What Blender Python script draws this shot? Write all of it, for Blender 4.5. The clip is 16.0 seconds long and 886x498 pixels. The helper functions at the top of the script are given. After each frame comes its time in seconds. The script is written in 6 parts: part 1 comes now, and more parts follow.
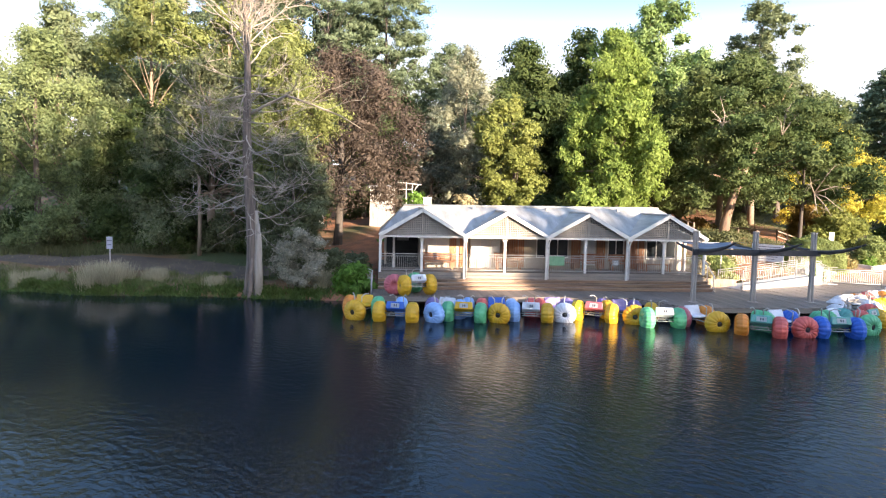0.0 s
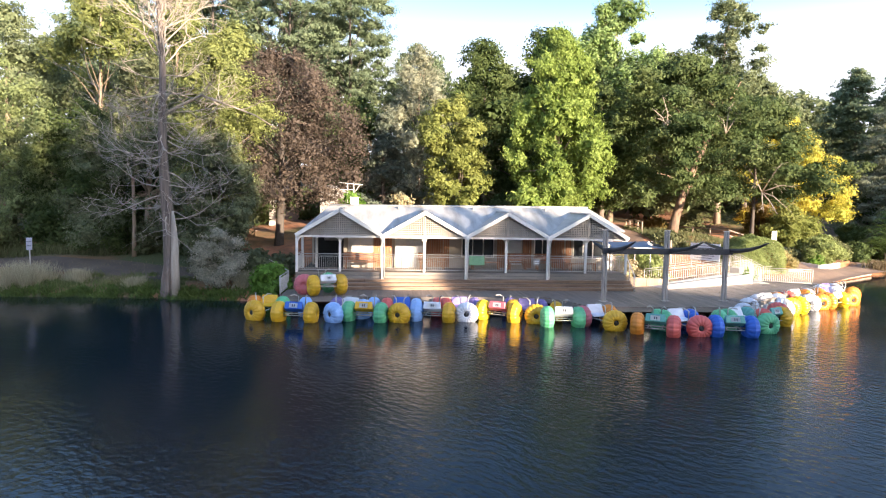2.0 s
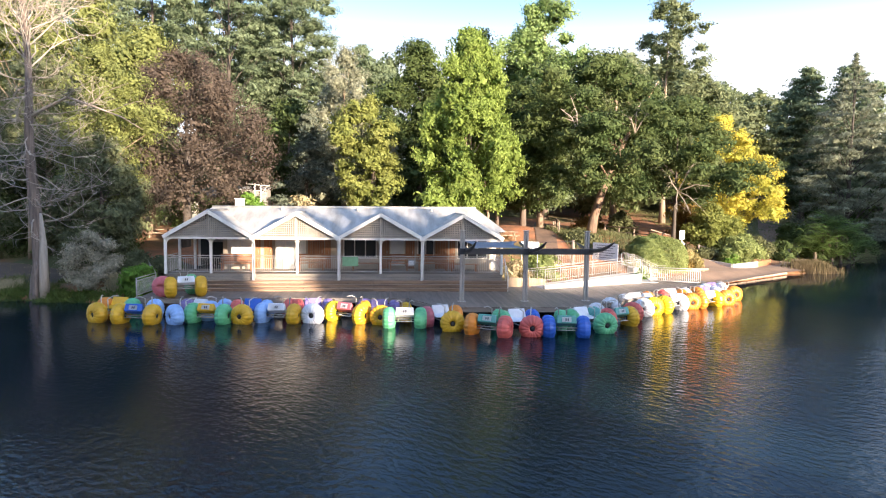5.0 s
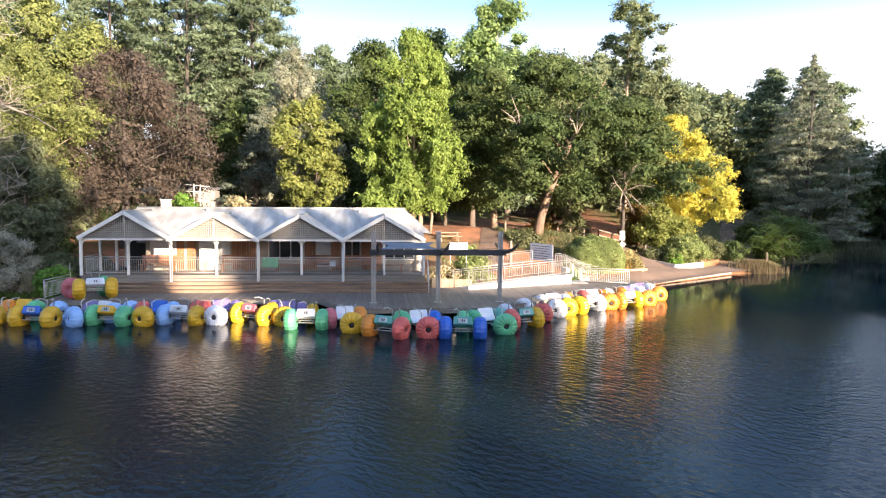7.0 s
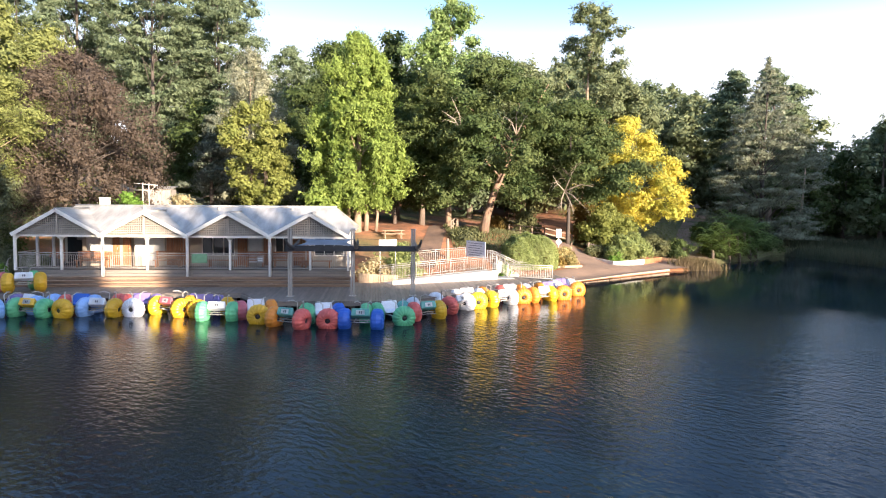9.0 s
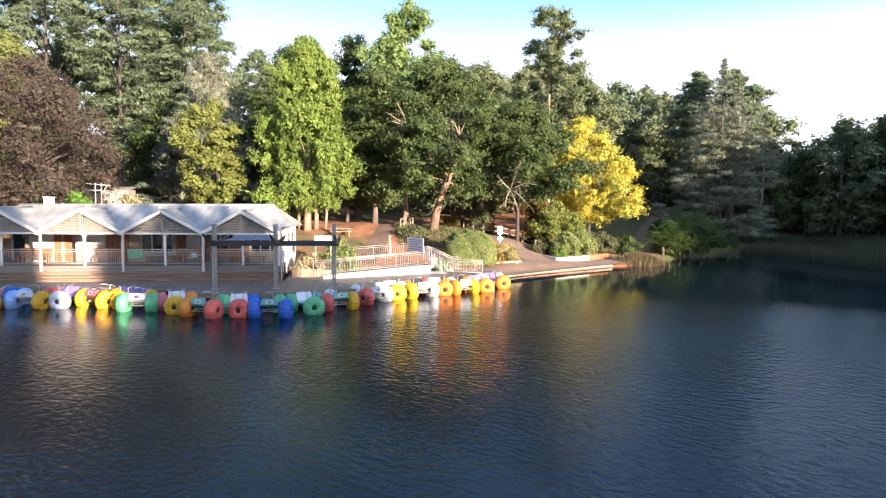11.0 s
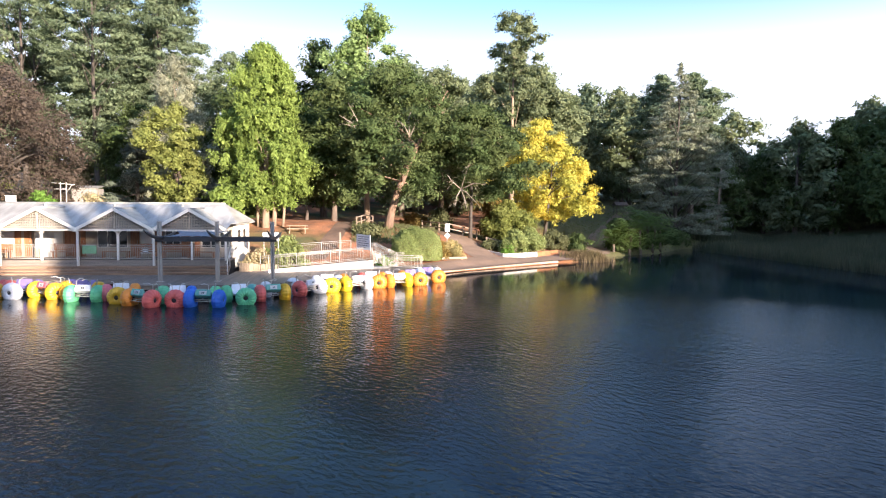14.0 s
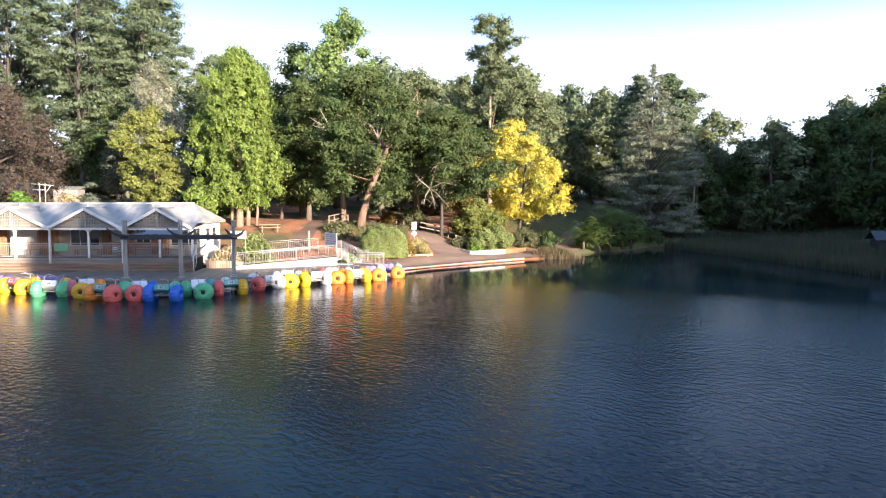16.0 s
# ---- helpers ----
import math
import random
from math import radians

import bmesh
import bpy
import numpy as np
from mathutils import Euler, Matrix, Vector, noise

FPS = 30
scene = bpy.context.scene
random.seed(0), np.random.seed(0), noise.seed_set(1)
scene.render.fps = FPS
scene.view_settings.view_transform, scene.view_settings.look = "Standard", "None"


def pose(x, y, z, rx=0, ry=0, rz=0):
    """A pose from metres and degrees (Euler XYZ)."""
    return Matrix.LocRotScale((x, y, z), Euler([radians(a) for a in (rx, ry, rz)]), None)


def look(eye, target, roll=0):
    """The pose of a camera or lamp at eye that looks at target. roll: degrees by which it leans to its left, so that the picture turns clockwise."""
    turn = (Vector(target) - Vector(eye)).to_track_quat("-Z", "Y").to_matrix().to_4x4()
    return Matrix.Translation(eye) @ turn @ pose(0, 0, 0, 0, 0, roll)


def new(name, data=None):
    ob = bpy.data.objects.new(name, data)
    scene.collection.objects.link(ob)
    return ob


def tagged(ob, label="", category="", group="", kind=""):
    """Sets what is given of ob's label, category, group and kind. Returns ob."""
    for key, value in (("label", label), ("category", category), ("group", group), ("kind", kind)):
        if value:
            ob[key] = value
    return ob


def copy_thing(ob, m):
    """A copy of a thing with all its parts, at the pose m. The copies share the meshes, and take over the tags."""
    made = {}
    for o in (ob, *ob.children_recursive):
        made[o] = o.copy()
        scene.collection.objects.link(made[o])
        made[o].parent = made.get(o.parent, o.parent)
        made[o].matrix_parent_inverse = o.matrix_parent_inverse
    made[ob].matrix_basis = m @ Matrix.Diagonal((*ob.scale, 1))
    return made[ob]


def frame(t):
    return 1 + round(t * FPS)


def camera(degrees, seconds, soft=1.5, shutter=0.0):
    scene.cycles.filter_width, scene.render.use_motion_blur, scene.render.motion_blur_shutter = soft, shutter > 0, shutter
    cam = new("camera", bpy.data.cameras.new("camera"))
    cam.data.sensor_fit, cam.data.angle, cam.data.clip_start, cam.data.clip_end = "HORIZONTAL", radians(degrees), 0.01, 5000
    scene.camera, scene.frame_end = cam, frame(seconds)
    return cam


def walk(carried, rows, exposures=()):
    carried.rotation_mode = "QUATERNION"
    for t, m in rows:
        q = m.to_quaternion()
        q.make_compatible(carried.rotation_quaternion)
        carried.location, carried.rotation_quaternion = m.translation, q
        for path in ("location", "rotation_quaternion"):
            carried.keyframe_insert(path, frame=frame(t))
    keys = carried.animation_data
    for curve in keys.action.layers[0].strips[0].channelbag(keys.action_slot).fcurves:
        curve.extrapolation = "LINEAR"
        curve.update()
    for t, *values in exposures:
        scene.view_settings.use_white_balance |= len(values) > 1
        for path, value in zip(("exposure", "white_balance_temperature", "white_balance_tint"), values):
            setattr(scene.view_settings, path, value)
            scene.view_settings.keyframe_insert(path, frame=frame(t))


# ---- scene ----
cam = camera(71.6, 16.0, soft=1.15)
PATH = [
    (0, (-4.422, -34.741, 5.39), (-4.24, -32.755, 5.25), 1.2),
    (0.5, (-3.402, -34.847, 5.407), (-3.229, -32.859, 5.267), 1.2),
    (1, (-2.223, -34.94, 5.439), (-2.048, -32.952, 5.299), 1.1),
    (1.5, (-0.986, -34.986, 5.427), (-0.809, -32.998, 5.288), 1.1),
    (2, (0.26, -35.047, 5.404), (0.441, -33.06, 5.267), 1.0),
    (2.5, (1.534, -35.161, 5.434), (1.713, -33.174, 5.295), 1.0),
    (3, (2.769, -35.261, 5.441), (2.947, -33.273, 5.303), 1.0),
    (3.5, (4.034, -35.462, 5.474), (4.211, -33.474, 5.338), 1.0),
    (4, (5.253, -35.576, 5.476), (5.432, -33.588, 5.34), 0.9),
    (6.5, (10.563, -35.776, 5.609), (10.767, -33.791, 5.475), 0.7),
    (7, (11.628, -35.965, 5.605), (11.838, -33.98, 5.471), 0.7),
    (7.5, (12.649, -36.385, 5.605), (12.861, -34.4, 5.471), 0.7),
    (8, (13.644, -36.972, 5.61), (13.859, -34.988, 5.475), 0.8),
    (8.5, (14.636, -37.522, 5.603), (14.857, -35.539, 5.467), 0.8),
    (9, (15.881, -38.04, 5.622), (16.104, -36.057, 5.485), 0.8),
    (11.5, (20.909, -40.781, 5.283), (21.144, -38.799, 5.154), 0.4),
    (12, (21.56, -41.37, 5.349), (21.804, -39.389, 5.217), 0.5),
    (12.5, (22.2, -41.877, 5.318), (22.449, -39.897, 5.186), 0.5),
    (13, (22.648, -42.332, 5.363), (22.901, -40.352, 5.23), 0.5),
    (13.5, (23.053, -42.918, 5.43), (23.306, -40.939, 5.293), 0.6),
    (14, (23.735, -43.463, 5.381), (23.987, -41.483, 5.246), 0.6),
    (14.5, (24.437, -44.067, 5.398), (24.691, -42.088, 5.262), 0.6),
    (15, (25.105, -44.544, 5.352), (25.355, -42.565, 5.217), 0.6),
    (15.5, (25.74, -45.094, 5.359), (25.996, -43.115, 5.223), 0.6),
    (16, (26.537, -45.735, 5.358), (26.789, -43.756, 5.221), 0.4),
]
walk(cam, [(t, look(eye, target, roll)) for t, eye, target, roll in PATH],
     exposures=[(0.0, 2.12, 6400, 17.5), (4.0, 2.02, 6360, 17.5), (9.0, 1.9, 6280, 18.0), (12.0, 1.79, 6120, 18.5), (16.0, 1.77, 5920, 19.0)])

# ---- world, sun, exposure ----
SUN_AZ, SUN_EL = 145.0, 10.5   # clockwise from +y, above the horizon
sun_dir = Vector((math.sin(radians(SUN_AZ)) * math.cos(radians(SUN_EL)), math.cos(radians(SUN_AZ)) * math.cos(radians(SUN_EL)), math.sin(radians(SUN_EL))))
world = bpy.data.worlds.new("world")
scene.world = world
world.use_nodes = True
wn = world.node_tree.nodes
sky = wn.new("ShaderNodeTexSky")
sky.sky_type, sky.sun_disc = "NISHITA", False
sky.sun_elevation, sky.sun_rotation = radians(SUN_EL), radians(SUN_AZ)
sky.air_density, sky.dust_density, sky.ozone_density = 1.1, 1.6, 3.0
wn["Background"].inputs[1].default_value = 0.15
# bright haze all round the horizon, thinning upwards
wl = world.node_tree.links
w_co, w_split, w_band, w_mix = wn.new("ShaderNodeTexCoord"), wn.new("ShaderNodeSeparateXYZ"), wn.new("ShaderNodeMapRange"), wn.new("ShaderNodeMix")
wl.new(w_co.outputs["Generated"], w_split.inputs[0])
wl.new(w_split.outputs[2], w_band.inputs[0])
w_band.interpolation_type = "SMOOTHSTEP"
w_band.inputs[1].default_value, w_band.inputs[2].default_value = 0.19, 0.32
w_band.inputs[3].default_value, w_band.inputs[4].default_value = 0.9, 0.0
w_mix.data_type = "RGBA"
wl.new(w_band.outputs[0], w_mix.inputs[0])
wl.new(sky.outputs[0], w_mix.inputs[6])
w_mix.inputs[7].default_value = (2.9, 3.0, 3.1, 1)
wl.new(w_mix.outputs[2], wn["Background"].inputs[0])
sun = new("sun", bpy.data.lights.new("sun", "SUN"))
sun.data.energy, sun.data.angle, sun.data.color = 4.8, radians(0.6), (1.0, 0.84, 0.61)
sun.matrix_world = look(sun_dir * 100, (0, 0, 0))
scene.view_settings.exposure = 2.0

# ---- materials ----
MATS = {}


def material(name, a, b=None, rough=0.6, metal=0.0, scale=4.0, fine=40.0, bump=0.15, stretch=(1, 1, 1), random_value=0.0, island=0.0, translucent=0.0, spec=0.5, detail=6.0):
    """A surface of two colours mixed by coarse noise, with fine grain, relief and differences from piece to piece."""
    if name in MATS:
        return MATS[name]
    b = b or tuple(v * 0.75 for v in a)
    m = MATS[name] = bpy.data.materials.new(name)
    m.use_nodes = True
    n, l = m.node_tree.nodes, m.node_tree.links
    bsdf = n["Principled BSDF"]
    co = n.new("ShaderNodeTexCoord")
    mp = n.new("ShaderNodeMapping")
    mp.inputs["Scale"].default_value = stretch
    l.new(co.outputs["Object"], mp.inputs[0])
    big, small = n.new("ShaderNodeTexNoise"), n.new("ShaderNodeTexNoise")
    big.inputs["Scale"].default_value, big.inputs["Detail"].default_value = scale, detail
    small.inputs["Scale"].default_value, small.inputs["Detail"].default_value = fine, 4.0
    for t in (big, small):
        l.new(mp.outputs[0], t.inputs["Vector"])
    ramp = n.new("ShaderNodeMapRange")
    ramp.inputs[1].default_value, ramp.inputs[2].default_value = 0.32, 0.68
    l.new(big.outputs[0], ramp.inputs[0])
    mix = n.new("ShaderNodeMix")
    mix.data_type = "RGBA"
    mix.inputs[6].default_value, mix.inputs[7].default_value = (*a, 1), (*b, 1)
    l.new(ramp.outputs[0], mix.inputs[0])
    hsv = n.new("ShaderNodeHueSaturation")
    l.new(mix.outputs[2], hsv.inputs["Color"])
    grain = n.new("ShaderNodeMapRange")
    grain.inputs[3].default_value, grain.inputs[4].default_value = 0.8, 1.2
    l.new(small.outputs[0], grain.inputs[0])
    value = grain.outputs[0]
    if random_value or island:
        info = n.new("ShaderNodeObjectInfo") if random_value else n.new("ShaderNodeNewGeometry")
        vary = n.new("ShaderNodeMapRange")
        amount = random_value or island
        vary.inputs[3].default_value, vary.inputs[4].default_value = 1 - amount, 1 + amount
        l.new(info.outputs["Random" if random_value else "Random Per Island"], vary.inputs[0])
        times = n.new("ShaderNodeMath")
        times.operation = "MULTIPLY"
        l.new(value, times.inputs[0])
        l.new(vary.outputs[0], times.inputs[1])
        value = times.outputs[0]
    l.new(value, hsv.inputs["Value"])
    l.new(hsv.outputs[0], bsdf.inputs["Base Color"])
    bsdf.inputs["Roughness"].default_value, bsdf.inputs["Metallic"].default_value = rough, metal
    bsdf.inputs["Specular IOR Level"].default_value = spec
    if bump:
        bp = n.new("ShaderNodeBump")
        bp.inputs["Strength"].default_value, bp.inputs["Distance"].default_value = bump, 0.02
        l.new(small.outputs[0], bp.inputs["Height"])
        l.new(bp.outputs[0], bsdf.inputs["Normal"])
    if translucent:
        tr = n.new("ShaderNodeBsdfTranslucent")
        l.new(hsv.outputs[0], tr.inputs[0])
        sh = n.new("ShaderNodeMixShader")
        sh.inputs[0].default_value = translucent
        l.new(bsdf.outputs[0], sh.inputs[1])
        l.new(tr.outputs[0], sh.inputs[2])
        l.new(sh.outputs[0], n["Material Output"].inputs[0])
    return m


def foliage(name, a, b, island=0.28, translucent=0.36, scale=0.45):
    return material("foliage_" + name, a, b, rough=0.65, scale=scale, fine=9.0, bump=0, island=island, translucent=translucent, spec=0.12)


def water_material():
    m = bpy.data.materials.new("lake_water")
    m.use_nodes = True
    n, l = m.node_tree.nodes, m.node_tree.links
    bsdf = n["Principled BSDF"]
    bsdf.inputs["Base Color"].default_value = (0.004, 0.0125, 0.0205, 1)
    bsdf.inputs["Roughness"].default_value = 0.07
    bsdf.inputs["IOR"].default_value = 1.33
    bsdf.inputs["Specular IOR Level"].default_value = 0.285
    co, mp = n.new("ShaderNodeTexCoord"), n.new("ShaderNodeMapping")
    mp.vector_type = "TEXTURE"
    mp.inputs["Rotation"].default_value, mp.inputs["Scale"].default_value = (0, 0, radians(-50)), (1.6, 1.0, 1.0)
    l.new(co.outputs["Object"], mp.inputs[0])
    ripple, chop, patch = n.new("ShaderNodeTexNoise"), n.new("ShaderNodeTexNoise"), n.new("ShaderNodeTexNoise")
    ripple.inputs["Scale"].default_value, ripple.inputs["Detail"].default_value = 5.2, 4.5
    chop.inputs["Scale"].default_value, chop.inputs["Detail"].default_value = 1.1, 2.0
    patch.inputs["Scale"].default_value, patch.inputs["Detail"].default_value = 0.07, 3.0
    for t in (ripple, chop):
        l.new(mp.outputs[0], t.inputs["Vector"])
    l.new(co.outputs["Object"], patch.inputs["Vector"])
    amount = n.new("ShaderNodeMapRange")
    amount.inputs[1].default_value, amount.inputs[2].default_value = 0.35, 0.65
    amount.inputs[3].default_value, amount.inputs[4].default_value = 0.5, 1.0
    l.new(patch.outputs[0], amount.inputs[0])
    add = n.new("ShaderNodeMath")
    add.operation = "MULTIPLY_ADD"
    l.new(chop.outputs[0], add.inputs[0])
    add.inputs[1].default_value = 0.55
    l.new(ripple.outputs[0], add.inputs[2])
    mul = n.new("ShaderNodeMath")
    mul.operation = "MULTIPLY"
    l.new(add.outputs[0], mul.inputs[0])
    # calmer water in the shelter of the wooded banks, and round the jetty
    calm = amount.outputs[0]
    for across, start, end, least in (((0.52, 0.855), 13.0, 19.0, 0.1), ((-0.55, 0.835), 0.0, 9.0, 0.55), ((-0.22, 0.975), -24.0, -10.0, 0.3)):
        dot, shelter, both = n.new("ShaderNodeVectorMath"), n.new("ShaderNodeMapRange"), n.new("ShaderNodeMath")
        dot.operation, both.operation = "DOT_PRODUCT", "MULTIPLY"
        dot.inputs[1].default_value = (*across, 0)
        shelter.inputs[1].default_value, shelter.inputs[2].default_value = start, end
        shelter.inputs[3].default_value, shelter.inputs[4].default_value = 1.0, least
        l.new(co.outputs["Object"], dot.inputs[0])
        l.new(dot.outputs["Value"], shelter.inputs[0])
        l.new(shelter.outputs[0], both.inputs[0])
        l.new(calm, both.inputs[1])
        calm = both.outputs[0]
    l.new(calm, mul.inputs[1])
    bp = n.new("ShaderNodeBump")
    bp.inputs["Strength"].default_value, bp.inputs["Distance"].default_value = 1.0, 0.052
    l.new(mul.outputs[0], bp.inputs["Height"])
    l.new(bp.outputs[0], bsdf.inputs["Normal"])
    return m


M_WATER = water_material()
M_WHITE = material("white_paint", (0.8, 0.76, 0.7), (0.7, 0.66, 0.6), rough=0.5, scale=2.5, fine=30, bump=0.05)
M_ROOF = material("roof_steel", (0.5, 0.485, 0.455), (0.3, 0.285, 0.26), rough=0.45, metal=0.1, scale=1.1, fine=14, stretch=(2.2, 0.5, 0.5), bump=0.03)
M_LATTICE = material("lattice_paint", (0.44, 0.39, 0.33), (0.34, 0.3, 0.25), rough=0.6, scale=3, fine=40, random_value=0.1)
M_RAIL = material("galvanised_rail", (0.58, 0.54, 0.49), (0.46, 0.43, 0.4), rough=0.45, metal=0.4, scale=6, fine=60, bump=0.03)
M_DECK = material("deck_boards", (0.25, 0.2, 0.165), (0.165, 0.136, 0.115), rough=0.55, scale=1.2, fine=18, stretch=(6, 0.6, 1), bump=0.25, random_value=0.16)
M_STEP = material("step_sleepers", (0.46, 0.3, 0.2), (0.22, 0.155, 0.115), rough=0.42, scale=1.4, fine=16, stretch=(0.4, 4, 4), bump=0.3, random_value=0.15)
M_FASCIA = material("fascia_boards", (0.3, 0.25, 0.205), (0.2, 0.17, 0.145), rough=0.65, scale=1.5, fine=18, stretch=(0.4, 4, 4), bump=0.2, random_value=0.1)
M_WALL = material("cream_wall", (0.45, 0.385, 0.31), (0.38, 0.325, 0.26), rough=0.7, scale=1.0, fine=30, bump=0.06)
M_TIMBER = material("orange_timber", (0.42, 0.19, 0.09), (0.3, 0.13, 0.06), rough=0.5, scale=2.0, fine=22, stretch=(3, 3, 0.5), bump=0.15, random_value=0.12)
M_DARK = material("dark_steel", (0.055, 0.055, 0.06), (0.035, 0.035, 0.04), rough=0.5, metal=0.2, scale=3, fine=40, bump=0.05)
M_POST = material("weathered_post", (0.36, 0.33, 0.3), (0.26, 0.24, 0.22), rough=0.6, scale=2, fine=25, stretch=(3, 3, 0.6), bump=0.15)
M_SAIL = material("sail_cloth", (0.27, 0.29, 0.34), (0.2, 0.22, 0.26), rough=0.75, scale=1.5, fine=60, bump=0.05, translucent=0.15)
M_GLASS = material("window_glass", (0.05, 0.055, 0.06), (0.035, 0.04, 0.045), rough=0.06, scale=0.7, fine=3, bump=0.0, spec=0.9)
# near-black colour standing in for shade, under the floor and in the passage
M_SHADE = material("painted_shade", (0.03, 0.028, 0.026), (0.02, 0.02, 0.02), rough=0.8, scale=2, bump=0)
M_CONCRETE = material("pale_concrete", (0.6, 0.57, 0.52), (0.5, 0.47, 0.42), rough=0.8, scale=1.2, fine=30, bump=0.15)
M_BARK = material("bark", (0.2, 0.15, 0.115), (0.11, 0.085, 0.07), rough=0.85, scale=2.2, fine=14, stretch=(2, 2, 0.35), bump=0.6)
M_PALEBARK = material("pale_bark", (0.36, 0.27, 0.19), (0.24, 0.17, 0.12), rough=0.8, scale=1.6, fine=12, stretch=(2, 2, 0.4), bump=0.4)
M_PINEBARK = material("pine_bark", (0.105, 0.085, 0.07), (0.06, 0.05, 0.042), rough=0.9, scale=2.2, fine=12, stretch=(3, 3, 0.4), bump=0.6)
M_OLDBARK = material("old_bark", (0.24, 0.19, 0.16), (0.105, 0.082, 0.07), rough=0.9, scale=2.5, fine=12, stretch=(5, 5, 0.3), bump=0.9)
M_DEAD = material("dead_wood", (0.44, 0.385, 0.325), (0.29, 0.245, 0.2), rough=0.8, scale=2, fine=14, stretch=(3, 3, 0.3), bump=0.5)
M_LIMB = material("bleached_limb", (0.4, 0.34, 0.27), (0.27, 0.22, 0.17), rough=0.8, scale=3, fine=16, stretch=(2, 2, 0.6), bump=0.3)
M_GRAVEL = material("gravel_path", (0.25, 0.168, 0.118), (0.185, 0.124, 0.088), rough=0.9, scale=0.7, fine=30, bump=0.2)
M_TRACK = material("trodden_earth", (0.2, 0.125, 0.085), (0.12, 0.08, 0.06), rough=0.9, scale=0.9, fine=24, bump=0.3)
M_WATTLEBARK = material("wattle_bark", (0.31, 0.2, 0.13), (0.15, 0.1, 0.075), rough=0.85, scale=1.8, fine=12, stretch=(2, 2, 0.4), bump=0.6)
M_ASPHALT = material("old_asphalt", (0.14, 0.105, 0.08), (0.095, 0.074, 0.058), rough=0.85, scale=0.8, fine=35, bump=0.2)
M_LOG = material("edging_timber", (0.42, 0.32, 0.22), (0.3, 0.22, 0.15), rough=0.75, scale=2, fine=20, bump=0.2, random_value=0.15)
M_FENCE = material("weathered_fence_rail", (0.33, 0.25, 0.185), (0.22, 0.17, 0.13), rough=0.8, scale=2, fine=20, bump=0.2, random_value=0.15)
M_KERB = material("salmon_kerb", (0.5, 0.39, 0.31), (0.38, 0.29, 0.22), rough=0.8, scale=1.5, fine=25, bump=0.2, random_value=0.12)
M_SIGN = material("sign_white", (0.75, 0.75, 0.74), (0.66, 0.66, 0.66), rough=0.4, scale=3, bump=0)
M_INK = material("sign_ink", (0.08, 0.09, 0.13), (0.06, 0.07, 0.1), rough=0.5, bump=0)


def ground_material():
    """Bare red earth with leaf litter, and grass in broad patches."""
    m = bpy.data.materials.new("park_ground")
    m.use_nodes = True
    n, l = m.node_tree.nodes, m.node_tree.links
    co = n.new("ShaderNodeTexCoord")
    noises = []
    for scale, detail in ((0.06, 4), (0.9, 8), (9.0, 5)):
        t = n.new("ShaderNodeTexNoise")
        t.inputs["Scale"].default_value, t.inputs["Detail"].default_value = scale, detail
        l.new(co.outputs["Object"], t.inputs["Vector"])
        noises.append(t)
    earth, final = n.new("ShaderNodeMix"), n.new("ShaderNodeMix")
    for mix, a, b in ((earth, (0.42, 0.175, 0.085), (0.2, 0.1, 0.058)), (final, None, (0.085, 0.1, 0.035))):
        mix.data_type = "RGBA"
        if a:
            mix.inputs[6].default_value = (*a, 1)
        mix.inputs[7].default_value = (*b, 1)
    r1, r2 = n.new("ShaderNodeMapRange"), n.new("ShaderNodeMapRange")
    r1.inputs[1].default_value, r1.inputs[2].default_value = 0.35, 0.7
    r2.inputs[1].default_value, r2.inputs[2].default_value = 0.5, 0.62
    l.new(noises[1].outputs[0], r1.inputs[0])
    l.new(noises[0].outputs[0], r2.inputs[0])
    l.new(r1.outputs[0], earth.inputs[0])
    l.new(earth.outputs[2], final.inputs[6])
    # turf on the near bank and on the lawn, bare earth on the slope between
    split, turf = n.new("ShaderNodeSeparateXYZ"), r2.outputs[0]
    l.new(co.outputs["Object"], split.inputs[0])
    for x0, x1, most in ((-9.0, -17.0, 0.5), (43.0, 48.0, 0.9)):
        side, top = n.new("ShaderNodeMapRange"), n.new("ShaderNodeMath")
        side.inputs[1].default_value, side.inputs[2].default_value, side.inputs[4].default_value = x0, x1, most
        top.operation = "MAXIMUM"
        l.new(split.outputs[0], side.inputs[0])
        l.new(side.outputs[0], top.inputs[0])
        l.new(turf, top.inputs[1])
        turf = top.outputs[0]
    l.new(turf, final.inputs[0])
    hsv = n.new("ShaderNodeHueSaturation")
    grain = n.new("ShaderNodeMapRange")
    grain.inputs[3].default_value, grain.inputs[4].default_value = 0.55, 1.45
    l.new(noises[2].outputs[0], grain.inputs[0])
    l.new(grain.outputs[0], hsv.inputs["Value"])
    l.new(final.outputs[2], hsv.inputs["Color"])
    l.new(hsv.outputs[0], n["Principled BSDF"].inputs["Base Color"])
    n["Principled BSDF"].inputs["Roughness"].default_value = 0.9
    bp = n.new("ShaderNodeBump")
    bp.inputs["Strength"].default_value, bp.inputs["Distance"].default_value = 0.6, 0.08
    l.new(noises[2].outputs[0], bp.inputs["Height"])
    l.new(bp.outputs[0], n["Principled BSDF"].inputs["Normal"])
    return m


M_GROUND = ground_material()
M_LINING = material("roof_lining", (0.06, 0.05, 0.042), (0.04, 0.034, 0.03), rough=0.8, scale=3, bump=0.05)

# ---- helpers for meshes ----


def thing(name, label, category, at=(0, 0, 0), turn=0.0, group="", kind=""):
    ob = tagged(new(name), label, category, group, kind)
    ob.empty_display_size = 0.2
    ob.matrix_world = pose(*at, 0, 0, turn)
    return ob


